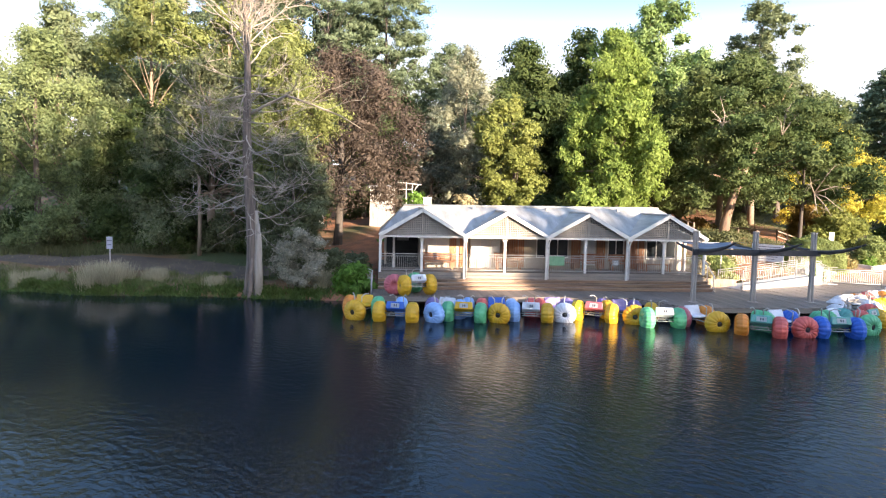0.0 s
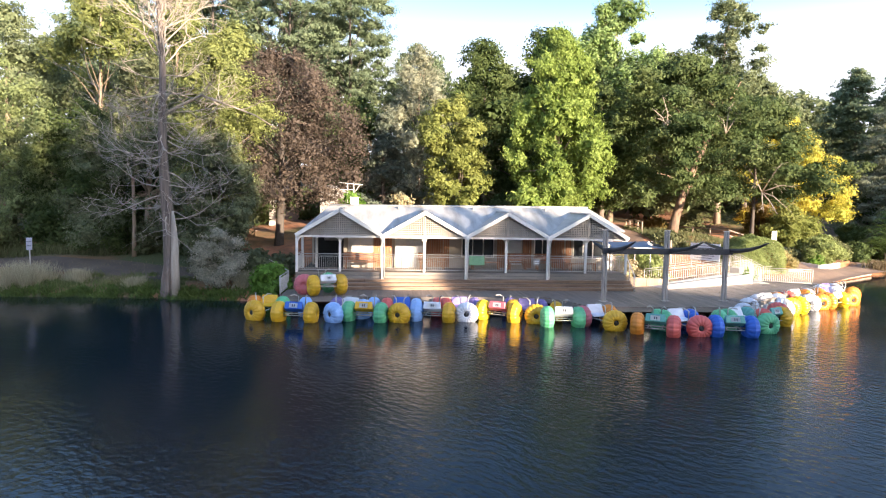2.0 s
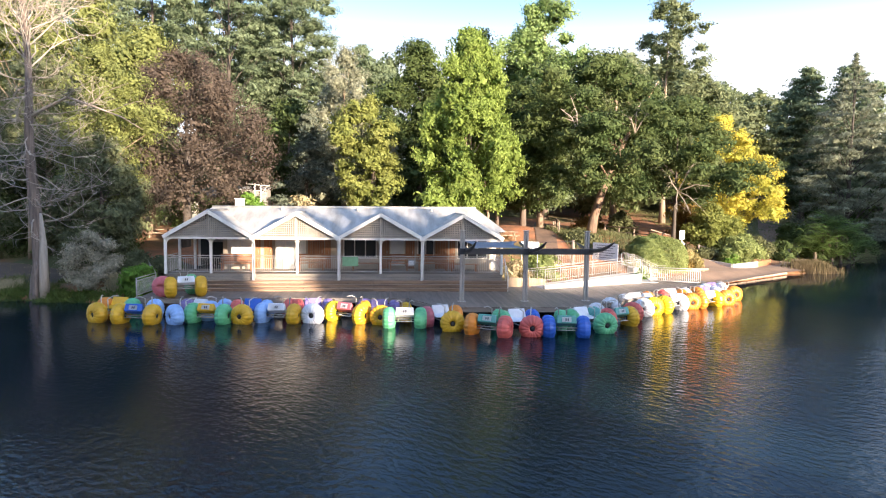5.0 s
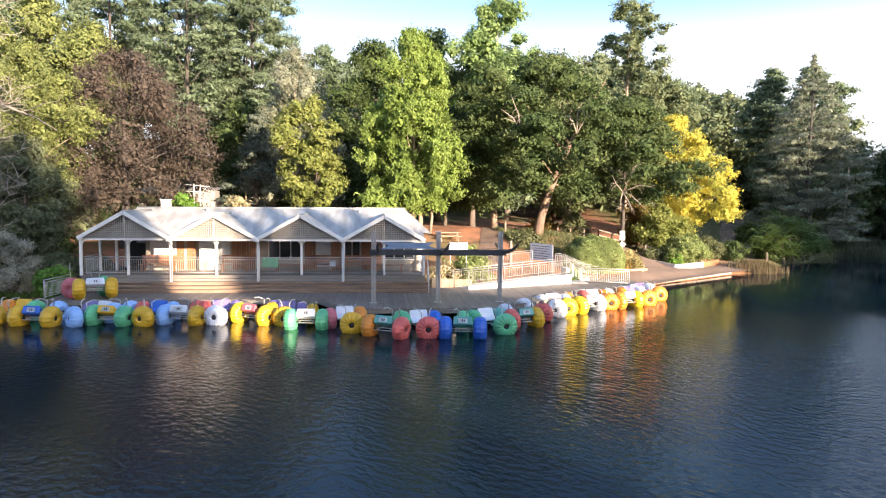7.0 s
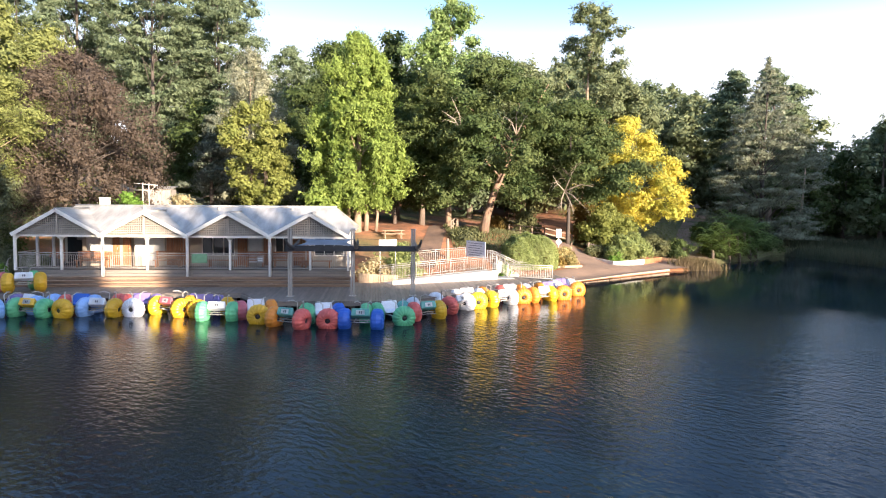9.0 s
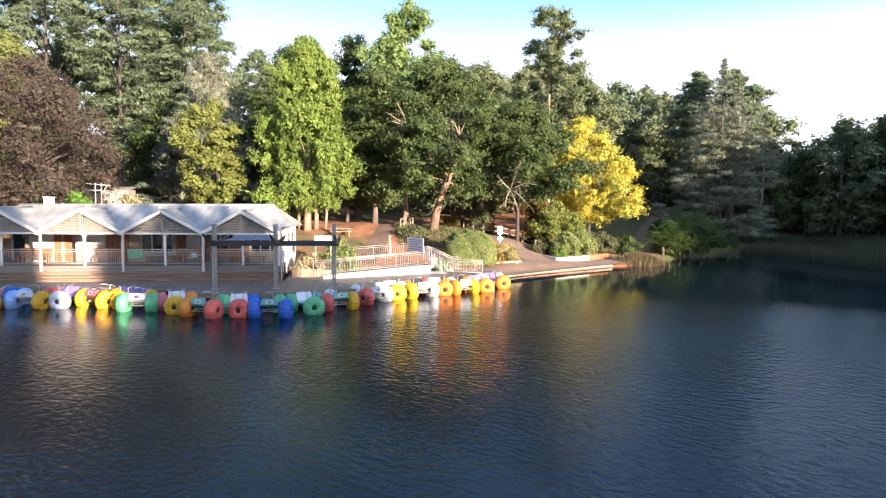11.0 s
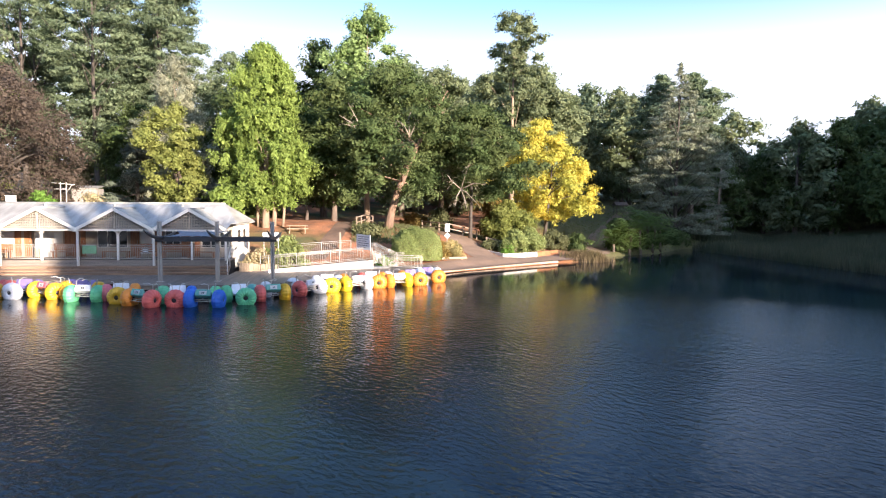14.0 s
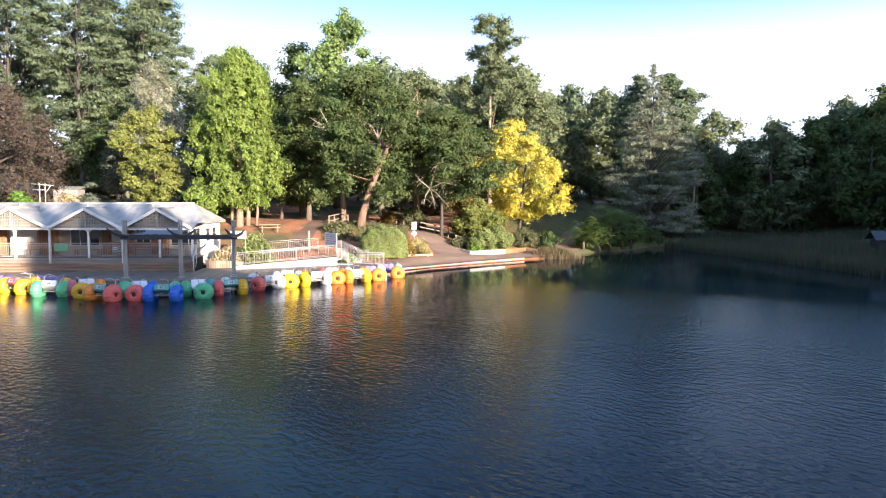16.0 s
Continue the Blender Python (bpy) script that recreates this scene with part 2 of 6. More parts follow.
def part(name, bm, mat, parent=None, label="", smooth=False):
    me = bpy.data.meshes.new(name)
    bm.to_mesh(me)
    bm.free()
    me.materials.append(mat)
    if smooth:
        for p in me.polygons:
            p.use_smooth = True
    ob = new(name, me)
    if parent:
        ob.parent = parent
    return tagged(ob, label)


def box(bm, a, b, bevel=0.0):
    """A block between two corners."""
    made = bmesh.ops.create_cube(bm, size=1.0)["verts"]
    for v in made:
        v.co = Vector([(p + q) / 2 + c * (q - p) for p, q, c in zip(a, b, v.co)])
    if bevel:
        edges = {e for v in made for e in v.link_edges}
        bmesh.ops.bevel(bm, geom=list(edges), offset=bevel, segments=1, affect="EDGES")
    return made


def block(name, a, b, mat, parent=None, bevel=0.0, label=""):
    bm = bmesh.new()
    box(bm, a, b, bevel)
    return part(name, bm, mat, parent, label)


def tube(bm, points, radii, sides=8, cap=True):
    """A round bar through points; radii: one, or one for each point."""
    points = [Vector(p) for p in points]
    radii = radii if isinstance(radii, (list, tuple)) else [radii] * len(points)
    rings, side = [], None
    for i, p in enumerate(points):
        d = (points[min(i + 1, len(points) - 1)] - points[max(i - 1, 0)]).normalized()
        if side is None:
            side = d.orthogonal().normalized()
        side = (side - d * side.dot(d)).normalized()
        up = d.cross(side)
        rings.append([bm.verts.new(p + radii[i] * (math.cos(k * math.tau / sides) * side + math.sin(k * math.tau / sides) * up)) for k in range(sides)])
    for r, s in zip(rings, rings[1:]):
        for k in range(sides):
            bm.faces.new((r[k], r[(k + 1) % sides], s[(k + 1) % sides], s[k]))
    if cap:
        bm.faces.new(rings[0][::-1])
        bm.faces.new(rings[-1])


def bar(name, points, radii, mat, parent=None, sides=8, label=""):
    bm = bmesh.new()
    tube(bm, points, radii, sides)
    return part(name, bm, mat, parent, label, smooth=sides > 5)


def beam(bm, a, b, width, depth, up=(0, 0, 1)):
    """A rectangular bar from a to b; width lies across, depth along up."""
    a, b = Vector(a), Vector(b)
    d = (b - a).normalized()
    s = d.cross(Vector(up)).normalized()
    u = s.cross(d)
    vs = [bm.verts.new(p + s * i * width / 2 + u * j * depth / 2) for p in (a, b) for i, j in ((-1, -1), (1, -1), (1, 1), (-1, 1))]
    for q in ((3, 2, 1, 0), (4, 5, 6, 7), (0, 1, 5, 4), (1, 2, 6, 5), (2, 3, 7, 6), (3, 0, 4, 7)):
        bm.faces.new([vs[k] for k in q])


def stick(name, a, b, width, depth, mat, parent=None, up=(0, 0, 1), label=""):
    bm = bmesh.new()
    beam(bm, a, b, width, depth, up)
    return part(name, bm, mat, parent, label)


def sheet(name, quads, mat, parent=None, thick=0.05, label=""):
    """Flat plates given by their corners, with a thickness downwards."""
    bm = bmesh.new()
    for q in quads:
        top = [bm.verts.new(p) for p in q]
        low = [bm.verts.new((p[0], p[1], p[2] - thick)) for p in q]
        bm.faces.new(top)
        bm.faces.new(low[::-1])
        for k in range(len(q)):
            j = (k + 1) % len(q)
            bm.faces.new((top[j], top[k], low[k], low[j]))
    bmesh.ops.recalc_face_normals(bm, faces=bm.faces)
    return part(name, bm, mat, parent, label)


def quick_mesh(name, verts, quads, mat, parent=None, label=""):
    """A mesh of many quads from arrays."""
    me = bpy.data.meshes.new(name)
    me.vertices.add(len(verts))
    me.vertices.foreach_set("co", np.asarray(verts, np.float32).ravel())
    me.loops.add(quads.size)
    me.loops.foreach_set("vertex_index", quads.ravel().astype(np.int32))
    me.polygons.add(len(quads))
    me.polygons.foreach_set("loop_start", np.arange(0, quads.size, 4, dtype=np.int32))
    me.update(calc_edges=True)
    me.materials.append(mat)
    ob = new(name, me)
    if parent:
        ob.parent = parent
    return tagged(ob, label)


# ---- ground and lake ----
SHORE = np.array([(-90, 14), (-45, 7), (-27, 3.1), (-23, 1.8), (-19.6, 0.9), (-16.5, 1.2), (-13.4, 0.7), (-10.2, 0.2), (-7.3, -0.5), (-5, -0.2), (6, 0.6), (14.5, 1.2), (20, 2.6),
                  (28, 4.6), (32.2, 8.3), (37.7, 11.8), (43.7, 15.8), (48.2, 16.6), (51.5, 22.8), (59.4, 28), (67, 36.5), (72.6, 37), (84, 44), (84, 36), (74, 25), (71, 13), (71, 4), (73, -10),
                  (82, -40), (88, -62), (40, -74), (0, -72), (-60, -70), (-95, -30)], float)


def shore_distance(x, y):
    """Metres from the shoreline: positive on land, negative in the lake."""
    x, y = np.asarray(x, float), np.asarray(y, float)
    best, inside = np.full(x.shape, 1e9), np.zeros(x.shape, bool)
    for (ax, ay), (bx, by) in zip(SHORE, np.roll(SHORE, -1, 0)):
        ex, ey = bx - ax, by - ay
        t = np.clip(((x - ax) * ex + (y - ay) * ey) / (ex * ex + ey * ey), 0, 1)
        best = np.minimum(best, np.hypot(x - ax - t * ex, y - ay - t * ey))
        inside ^= ((ay > y) != (by > y)) & (x < ex * (y - ay) / (ey if ey else 1e-9) + ax)
    return np.where(inside, -best, best)


def height(x, y):
    """The ground's height."""
    x, y = np.asarray(x, float), np.asarray(y, float)
    d = shore_distance(x, y)
    land = 0.5 * (1 - np.exp(-np.maximum(d, 0) / 0.5)) + 0.1 * np.clip(d - 3, 0, 200) + 0.04 * np.clip(d - 3, 0, 15)
    ridge = 1.4 * np.exp(-(((y - 19) / 7.5) ** 2)) / (1 + np.exp(-(x - 3) / 2)) / (1 + np.exp((x - 35) / 1.5))
    lawn = 0.065 * np.clip(y - 27, 0, 60) / (1 + np.exp(-(x - 44) / 3)) / (1 + np.exp(np.clip((x - 80) / 3, -50, 50)))
    bumps = 0.12 * np.sin(x * 0.9 + 1.3 * np.sin(y * 0.6)) * np.cos(y * 0.8) * np.clip(d / 6, 0, 1)
    return np.where(d > 0, land + ridge + lawn + bumps, -np.minimum(2.0, 0.05 + 0.4 * np.abs(d)))


def at_ground(x, y):
    return float(height(x, y))


def spread(core, reach, grow=1.25):
    """Even steps in the middle and growing ones outside."""
    core = list(core)
    out, step = core[:], core[1] - core[0]
    a, s = core[-1], step
    while a < reach[1]:
        s *= grow
        a += s
        out.append(a)
    a, s = core[0], step
    while a > reach[0]:
        s *= grow
        a -= s
        out.insert(0, a)
    return np.array(out)


gx, gy = spread(np.arange(-42, 86, 0.75), (-900, 1000)), spread(np.arange(-3, 42, 0.6), (-500, 1500))
X, Y = np.meshgrid(gx, gy)
grid = np.arange(X.size).reshape(X.shape)
quads = np.stack([grid[:-1, :-1], grid[:-1, 1:], grid[1:, 1:], grid[1:, :-1]], -1).reshape(-1, 4)
ground = quick_mesh("ground", np.stack([X, Y, height(X, Y)], -1).reshape(-1, 3), quads, M_GROUND)
tagged(ground, "reddish earth with leaf litter and patches of grass", "ground", kind="structure")
ground.data.polygons.foreach_set("use_smooth", np.ones(len(ground.data.polygons), bool))
lake = sheet("water", [[(-100, -80, 0), (95, -80, 0), (95, 50, 0), (-100, 50, 0)]], M_WATER, thick=0.02)
tagged(lake, "dark rippled lake water", "water", kind="structure")


def path_strip(name, line, width, mat, label, lift=0.03, level=None):
    """A path laid on the ground along a line of plan points."""
    line = [Vector(p) for p in line]
    fine = []
    for a, b in zip(line, line[1:]):
        steps = max(2, int((b - a).length / 0.7))
        fine += [a.lerp(b, k / steps) for k in range(steps)]
    fine.append(line[-1])
    bm, rows = bmesh.new(), []
    for i, p in enumerate(fine):
        d = (fine[min(i + 1, len(fine) - 1)] - fine[max(i - 1, 0)]).normalized()
        s = Vector((-d.y, d.x))
        row = []
        for k in range(7):
            q = p + s * width * (k / 6 - 0.5)
            row.append(bm.verts.new((q.x, q.y, max(at_ground(q.x, q.y), level or -9) + lift)))
        rows.append(row)
    for r, s in zip(rows, rows[1:]):
        for k in range(6):
            bm.faces.new((r[k], r[k + 1], s[k + 1], s[k]))
    bmesh.ops.recalc_face_normals(bm, faces=bm.faces)
    ob = part(name, bm, mat, smooth=True)
    return tagged(ob, label, "path", kind="structure")


path_strip("path", [(-70, 22), (-36, 14), (-26, 10), (-19, 7.8), (-13, 6.0), (-9, 6.4), (-6.5, 9)], 3.4, M_ASPHALT, "worn dark asphalt path along the bank")
path_strip("path", [(26.5, 4.6), (31, 7.6), (36, 11.6), (41, 15.2), (46, 18.4), (50, 24), (54, 33), (60, 44), (70, 60)], 3.0, M_GRAVEL, "brown gravel path along the lake edge", level=0.3)
path_strip("path", [(35.4, 11.4), (34.3, 14.5), (33.4, 18), (32.6, 23), (34, 32)], 3.4, M_GRAVEL, "brown gravel path going uphill", level=0.4)

path_strip("path", [(19.6, 8.6), (20.2, 11), (21.2, 16), (23, 25), (27, 40)], 1.7, M_TRACK, "trodden earth path climbing the wooded slope")

# ---- boathouse ----
FLOOR, DECK, EAVE, APEX, RIDGE = 1.6, 0.7, 3.71, 5.06, 5.36
BAYS = [(-4.85, 0.0), (0.0, 4.8), (4.8, 9.6), (9.6, 14.35)]
BACK, RIDGE_Y, REAR = 2.9, 4.4, 8.6
house = thing("boathouse", "white timber boathouse with four latticed gables and a pale metal roof", "boathouse")

# gables over the verandah, running back into the long main roof
SLOPE = (RIDGE - EAVE) / (RIDGE_Y - 0.02)
for i, (a, b) in enumerate(BAYS):
    mid = (a + b) / 2
    top = APEX + (0.09 if i == 0 else 0.0)
    back = (top - EAVE) / SLOPE + 0.15
    for name, mat, d, thick in (("gable_roof", M_ROOF, 0.03, 0.04), ("gable_lining", M_LINING, -0.03, 0.02)):
        sheet(name, [[(a, -0.28, EAVE + d), (mid, -0.28, top + d), (mid, back, top + d + 0.03), (a, 0.1, EAVE + d)],
                     [(mid, -0.28, top + d), (b, -0.28, EAVE + d), (b, 0.1, EAVE + d), (mid, back, top + d + 0.03)]], mat, house, thick)
    for p, q in (((a, -0.3, EAVE - 0.02), (mid, -0.3, top - 0.02)), ((mid, -0.3, top - 0.02), (b, -0.3, EAVE - 0.02))):
        stick("barge_board", p, q, 0.05, 0.2, M_WHITE, house)
    bar("ridge_cap", [(mid, -0.3, top + 0.05), (mid, back, top + 0.08)], 0.07, M_ROOF, house, 6)
    stick("tie_beam", (a + 0.05, 0, EAVE - 0.07), (b - 0.05, 0, EAVE - 0.07), 0.08, 0.12, M_WHITE, house)

# main roof with hipped ends
x0, x1 = -4.9, 14.75
for name, mat, d, thick in (("main_roof", M_ROOF, 0.0, 0.04), ("roof_lining", M_LINING, -0.07, 0.02)):
    ya, z = 0.0 if d == 0 else 0.06, EAVE + d
    sheet(name, [[(x0 + 1.5, RIDGE_Y, RIDGE + d), (x0, ya, z), (x1 - 0.4, ya, z), (x1 - 0.4, 1.4, z + 0.38), (x1, 1.4, z + 0.42), (x1 - 1.4, RIDGE_Y, RIDGE + 0.12 + d)],
                 [(x1 - 1.4, RIDGE_Y, RIDGE + 0.12 + d), (x1, REAR, z + 0.42), (x0, REAR, z + 0.1), (x0 + 1.5, RIDGE_Y, RIDGE + d)],
                 [(x1 - 1.4, RIDGE_Y, RIDGE + 0.12 + d), (x1, 1.4, z + 0.42), (x1, REAR, z + 0.42)],
                 [(x0 + 1.5, RIDGE_Y, RIDGE + d), (x0, REAR, z + 0.1), (x0, ya, z)]], mat, house, thick)
bar("ridge_cap", [(x0 + 1.5, RIDGE_Y, RIDGE + 0.02), (x1 - 1.4, RIDGE_Y, RIDGE + 0.14)], 0.08, M_ROOF, house, 6)
for k in range(3):
    bar("roof_vent", [(1.0 + 4.7 * k, 3.9, 5.15), (1.0 + 4.7 * k, 3.9, 5.42)], 0.1, M_ROOF, house, 10)
chimney = block("chimney", (-2.12, 4.8, 4.9), (-1.62, 5.3, 5.88), M_WHITE, house, 0.02)
block("chimney_cap", (-2.15, 4.77, 5.88), (-1.59, 5.33, 5.93), M_WHITE, house)

for x in (0.0, 4.8, 9.6):
    head = block("rainwater_head", (x - 0.14, -0.42, EAVE - 0.16), (x + 0.14, -0.29, EAVE + 0.06), M_WHITE, house, 0.015)
    bar("downpipe", [(x + 0.09, -0.34, EAVE - 0.17), (x + 0.09, -0.12, EAVE - 0.42), (x + 0.09, -0.12, 1.3)], 0.035, M_WHITE, head, 8)

# lattice in the gables: upright and level slats
for i, (a, b) in enumerate(BAYS):
    mid, top = (a + b) / 2, APEX + (0.09 if i == 0 else 0.0)
    panel = thing("lattice_panel", "", "", (0, 0, 0))
    panel.parent = house
    rise = (top - 0.15 - EAVE) / ((b - a) / 2)
    n_up = 46
    for k in range(1, n_up):
        x = a + (b - a) * k / n_up
        z1 = EAVE + 0.02 + rise * ((b - a) / 2 - abs(x - mid))
        if z1 > EAVE + 0.1:
            bm = bmesh.new()
            box(bm, (x - 0.016, -0.075, EAVE - 0.02), (x + 0.016, -0.06, z1))
            part("slat", bm, M_LATTICE, panel)
    z = EAVE + 0.05
    while z < top - 0.25:
        half = (b - a) / 2 - (z - EAVE) / rise
        bm = bmesh.new()
        box(bm, (mid - half, -0.092, z - 0.017), (mid + half, -0.077, z + 0.017))
        part("slat", bm, M_LATTICE, panel)
        z += 0.104
    stick("king_post", (mid, -0.1, EAVE), (mid, -0.1, top - 0.1), 0.08, 0.05, M_LATTICE, house, up=(0, 1, 0))


# posts with curved brackets
POSTS = [(-4.8, 0.0, FLOOR), (0.0, 0.0, 1.24), (4.8, 0.0, 1.24), (9.6, 0.0, 1.24), (14.3, 0.0, FLOOR)] + [((a + b) / 2, 0.35, FLOOR) for a, b in BAYS] + [(-4.8, 2.4, FLOOR), (-4.0, 2.7, FLOOR), (14.3, 2.4, FLOOR)]
for x, y, z in POSTS:
    block("verandah_post", (x - 0.07, y - 0.07, z), (x + 0.07, y + 0.07, EAVE - 0.02), M_WHITE, house, 0.012)
    if 0.3 < y < 1 or (y < 1 and z == FLOOR):
        for s in (-1, 1):
            if (x < -4 and s < 0) or (x > 14 and s > 0):
                continue
            bm = bmesh.new()
            arc = [(x + s * (0.07 + 0.3 * (1 - math.cos(u))), EAVE - 0.46 + 0.33 * math.sin(u)) for u in [k * math.pi / 12 for k in range(7)]]
            outer = [bm.verts.new((px, y - 0.03, pz)) for px, pz in arc] + [bm.verts.new((x + s * 0.07, y - 0.03, EAVE - 0.12))]
            face = bm.faces.new(outer)
            moved = bmesh.ops.extrude_face_region(bm, geom=[face])["geom"]
            for v in moved:
                if isinstance(v, bmesh.types.BMVert):
                    v.co.y += 0.06
            bmesh.ops.recalc_face_normals(bm, faces=bm.faces)
            part("bracket", bm, M_WHITE, house)
stick("verandah_beam", (-4.8, 0.35, EAVE - 0.06), (14.3, 0.35, EAVE - 0.06), 0.07, 0.1, M_POST, house)

# floor, fascia and broad steps
block("verandah_floor", (-4.9, 0.1, FLOOR - 0.08), (14.4, BACK, FLOOR), M_FASCIA, house)
for z0, z1 in ((1.24, 1.41), (1.42, 1.52)):
    block("fascia_board", (-4.9, 0.12, z0 + 0.004), (14.4, 0.18, z1), M_FASCIA, house, 0.01)
# the shade beneath the verandah floor, put in as a near-black block
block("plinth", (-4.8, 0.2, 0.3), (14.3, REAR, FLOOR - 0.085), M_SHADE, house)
for k, z in enumerate((1.24, 1.06, 0.88)):
    y_back = 0.12 - 0.3 * k
    for j in range(5):
        xa, xb = -4.9 + 3.9 * j, -4.9 + 3.9 * (j + 1) - 0.012
        block("step_tread", (xa, y_back - 0.32, z - 0.055), (xb, y_back, z), M_STEP, house, 0.012)
        block("step_riser", (xa, y_back - 0.2, z - 0.18), (xb, y_back - 0.15, z - 0.058), M_STEP, house)

# walls
bm = bmesh.new()
box(bm, (-2.4, BACK, FLOOR), (14.2, BACK + 0.15, EAVE + 0.3))
part("front_wall", bm, M_WALL, house, "cream boarded wall")
block("side_wall", (14.2, BACK, FLOOR - 0.8), (14.35, REAR - 0.3, EAVE + 0.38), M_WHITE, house)
block("side_wall", (-4.6, 5.4, FLOOR - 0.8), (-4.45, REAR - 0.3, EAVE + 0.1), M_WALL, house)
block("rear_wall", (-4.45, REAR - 0.45, FLOOR - 0.8), (14.2, REAR - 0.3, EAVE + 0.1), M_WALL, house)
block("passage_wall", (-2.4, BACK + 0.15, FLOOR), (-2.25, 5.4, EAVE + 0.2), M_WALL, house)
# back wall coloured near-black for the unlit passage
block("passage_back", (-4.45, 5.4, FLOOR), (-2.25, 5.5, EAVE + 0.2), M_SHADE, house)
block("side_eave", (14.36, 1.5, EAVE + 0.3), (14.75, REAR, EAVE + 0.36), M_WHITE, house)
side_win = thing("window", "", "", (0, 0, 0))
side_win.parent = house
for y in (3.6, 5.6):
    block("pane", (14.356, y, 2.6), (14.365, y + 1.1, 3.55), M_GLASS, side_win)
    for p, q in (((y - 0.08), y), ((y + 1.1), y + 1.18)):
        block("window_frame", (14.356, p, 2.52), (14.39, q, 3.63), M_WHITE, side_win)
    block("window_frame", (14.356, y, 3.55), (14.39, y + 1.1, 3.63), M_WHITE, side_win)
    block("window_frame", (14.356, y, 2.52), (14.39, y + 1.1, 2.6), M_WHITE, side_win)


def shutter(x, w, z0=FLOOR + 0.05, z1=FLOOR + 2.05):
    """A timber-slatted door leaf in a frame on the front wall."""
    door = thing("slatted_door", "", "")
    door.parent = house
    n = max(3, round(w / 0.15))
    for k in range(n):
        block("board", (x + w * k / n + 0.008, BACK - 0.06, z0), (x + w * (k + 1) / n - 0.008, BACK - 0.03, z1), M_TIMBER, door)
    block("rail", (x, BACK - 0.03, z0 + 0.15), (x + w, BACK - 0.004, z0 + 0.3), M_TIMBER, door)
    block("rail", (x, BACK - 0.03, z1 - 0.3), (x + w, BACK - 0.004, z1 - 0.15), M_TIMBER, door)
    bar("handle", [(x + w - 0.12, BACK - 0.09, z0 + 0.95), (x + w - 0.12, BACK - 0.09, z0 + 1.15)], 0.015, M_RAIL, door)


def window(x, w, z0, z1, panes=2, blind=False):
    win = thing("window", "", "")
    win.parent = house
    step = w / panes
    for k in range(panes):
        block("pane", (x + step * k + 0.03, BACK - 0.03, z0), (x + step * (k + 1) - 0.03, BACK - 0.02, z1), M_SIGN if blind else M_GLASS, win)
    for k in range(panes + 1):
        block("window_frame", (x + step * k - 0.03, BACK - 0.06, z0), (x + step * k + 0.03, BACK - 0.004, z1), M_WHITE, win)
    for z in (z0 - 0.06, z1):
        block("window_frame", (x - 0.03, BACK - 0.065, z), (x + w + 0.03, BACK - 0.004, z + 0.06), M_WHITE, win)


for x, w in ((0.05, 0.5), (2.7, 1.0), (3.75, 0.35), (7.1, 0.6), (10.6, 0.8), (8.75, 0.55), (11.5, 0.35), (-0.55, 0.4)):
    shutter(x, w)
window(-2.1, 1.45, FLOOR + 0.95, FLOOR + 1.75, 2, True)
window(0.75, 1.8, FLOOR + 0.7, FLOOR + 1.75, 3, True)
window(4.9, 2.0, FLOOR + 0.75, FLOOR + 1.95, 3)
window(7.8, 0.85, FLOOR + 0.3, FLOOR + 2.0, 1, True)
window(9.5, 1.0, FLOOR + 0.75, FLOOR + 1.95, 2)
window(12.0, 1.9, FLOOR + 0.75, FLOOR + 1.95, 3)
# plain white panel in front of the second bay's window
block("white_door", (1.2, BACK - 0.05, FLOOR + 0.02), (2.05, BACK - 0.005, FLOOR + 1.6), M_SIGN, house, 0.01)


def railing(points, height_, mat, name="railing", label="", gap=0.115, parent=None, posts=True, thin=0.008, bars=1.0):
    """Two top bars, a bottom bar and upright bars between floor points."""
    owner = parent or thing(name, label, "railing")
    for a, b in zip(points, points[1:]):
        a, b = Vector(a), Vector(b)
        up = Vector((0, 0, 1))
        bar("top_bar", [a + up * height_, b + up * height_], 0.024 * bars, mat, owner, 6)
        bar("top_bar", [a + up * (height_ - 0.13), b + up * (height_ - 0.13)], 0.018 * bars, mat, owner, 6)
        bar("bottom_bar", [a + up * 0.12, b + up * 0.12], 0.02 * bars, mat, owner, 6)
        flat = (b - a).length
        n = max(2, int(flat / gap))
        slope = Vector((0, 0, (b - a).z / n))
        me = None
        for k in range(1, n):
            p = a.lerp(b, k / n)
            if me is None:
                bm = bmesh.new()
                box(bm, (-thin, -thin, 0.12), (thin, thin, height_ - 0.14))
                ob = part("baluster", bm, mat, owner)
                me = ob.data
            else:
                ob = new("baluster", me)
                ob.parent = owner
            ob.location = p
        if posts:
            for k in range(int(flat / 2.2) + 1):
                p = a.lerp(b, k / max(1, int(flat / 2.2)))
                bar("rail_post", [p, p + up * (height_ + 0.02)], 0.03 * bars, mat, owner, 8)
    return owner


for a, b in BAYS:
    mid = (a + b) / 2
    railing([(a + 0.09, 0.25, FLOOR), (mid - 0.08, 0.3, FLOOR)], 1.02, M_RAIL, "railing", "pale painted metal railing along the verandah edge", posts=False)
    railing([(mid + 0.08, 0.3, FLOOR), (b - 0.09, 0.25, FLOOR)], 1.02, M_RAIL, "railing", "pale painted metal railing along the verandah edge", posts=False)
railing([(-4.8, 0.3, FLOOR), (-4.8, 2.3, FLOOR)], 1.02, M_RAIL, "railing", "pale painted metal railing at the verandah's end", posts=False)
railing([(14.3, 0.3, FLOOR), (14.3, 2.3, FLOOR)], 1.02, M_RAIL, "railing", "pale painted metal railing at the verandah's end", posts=False)


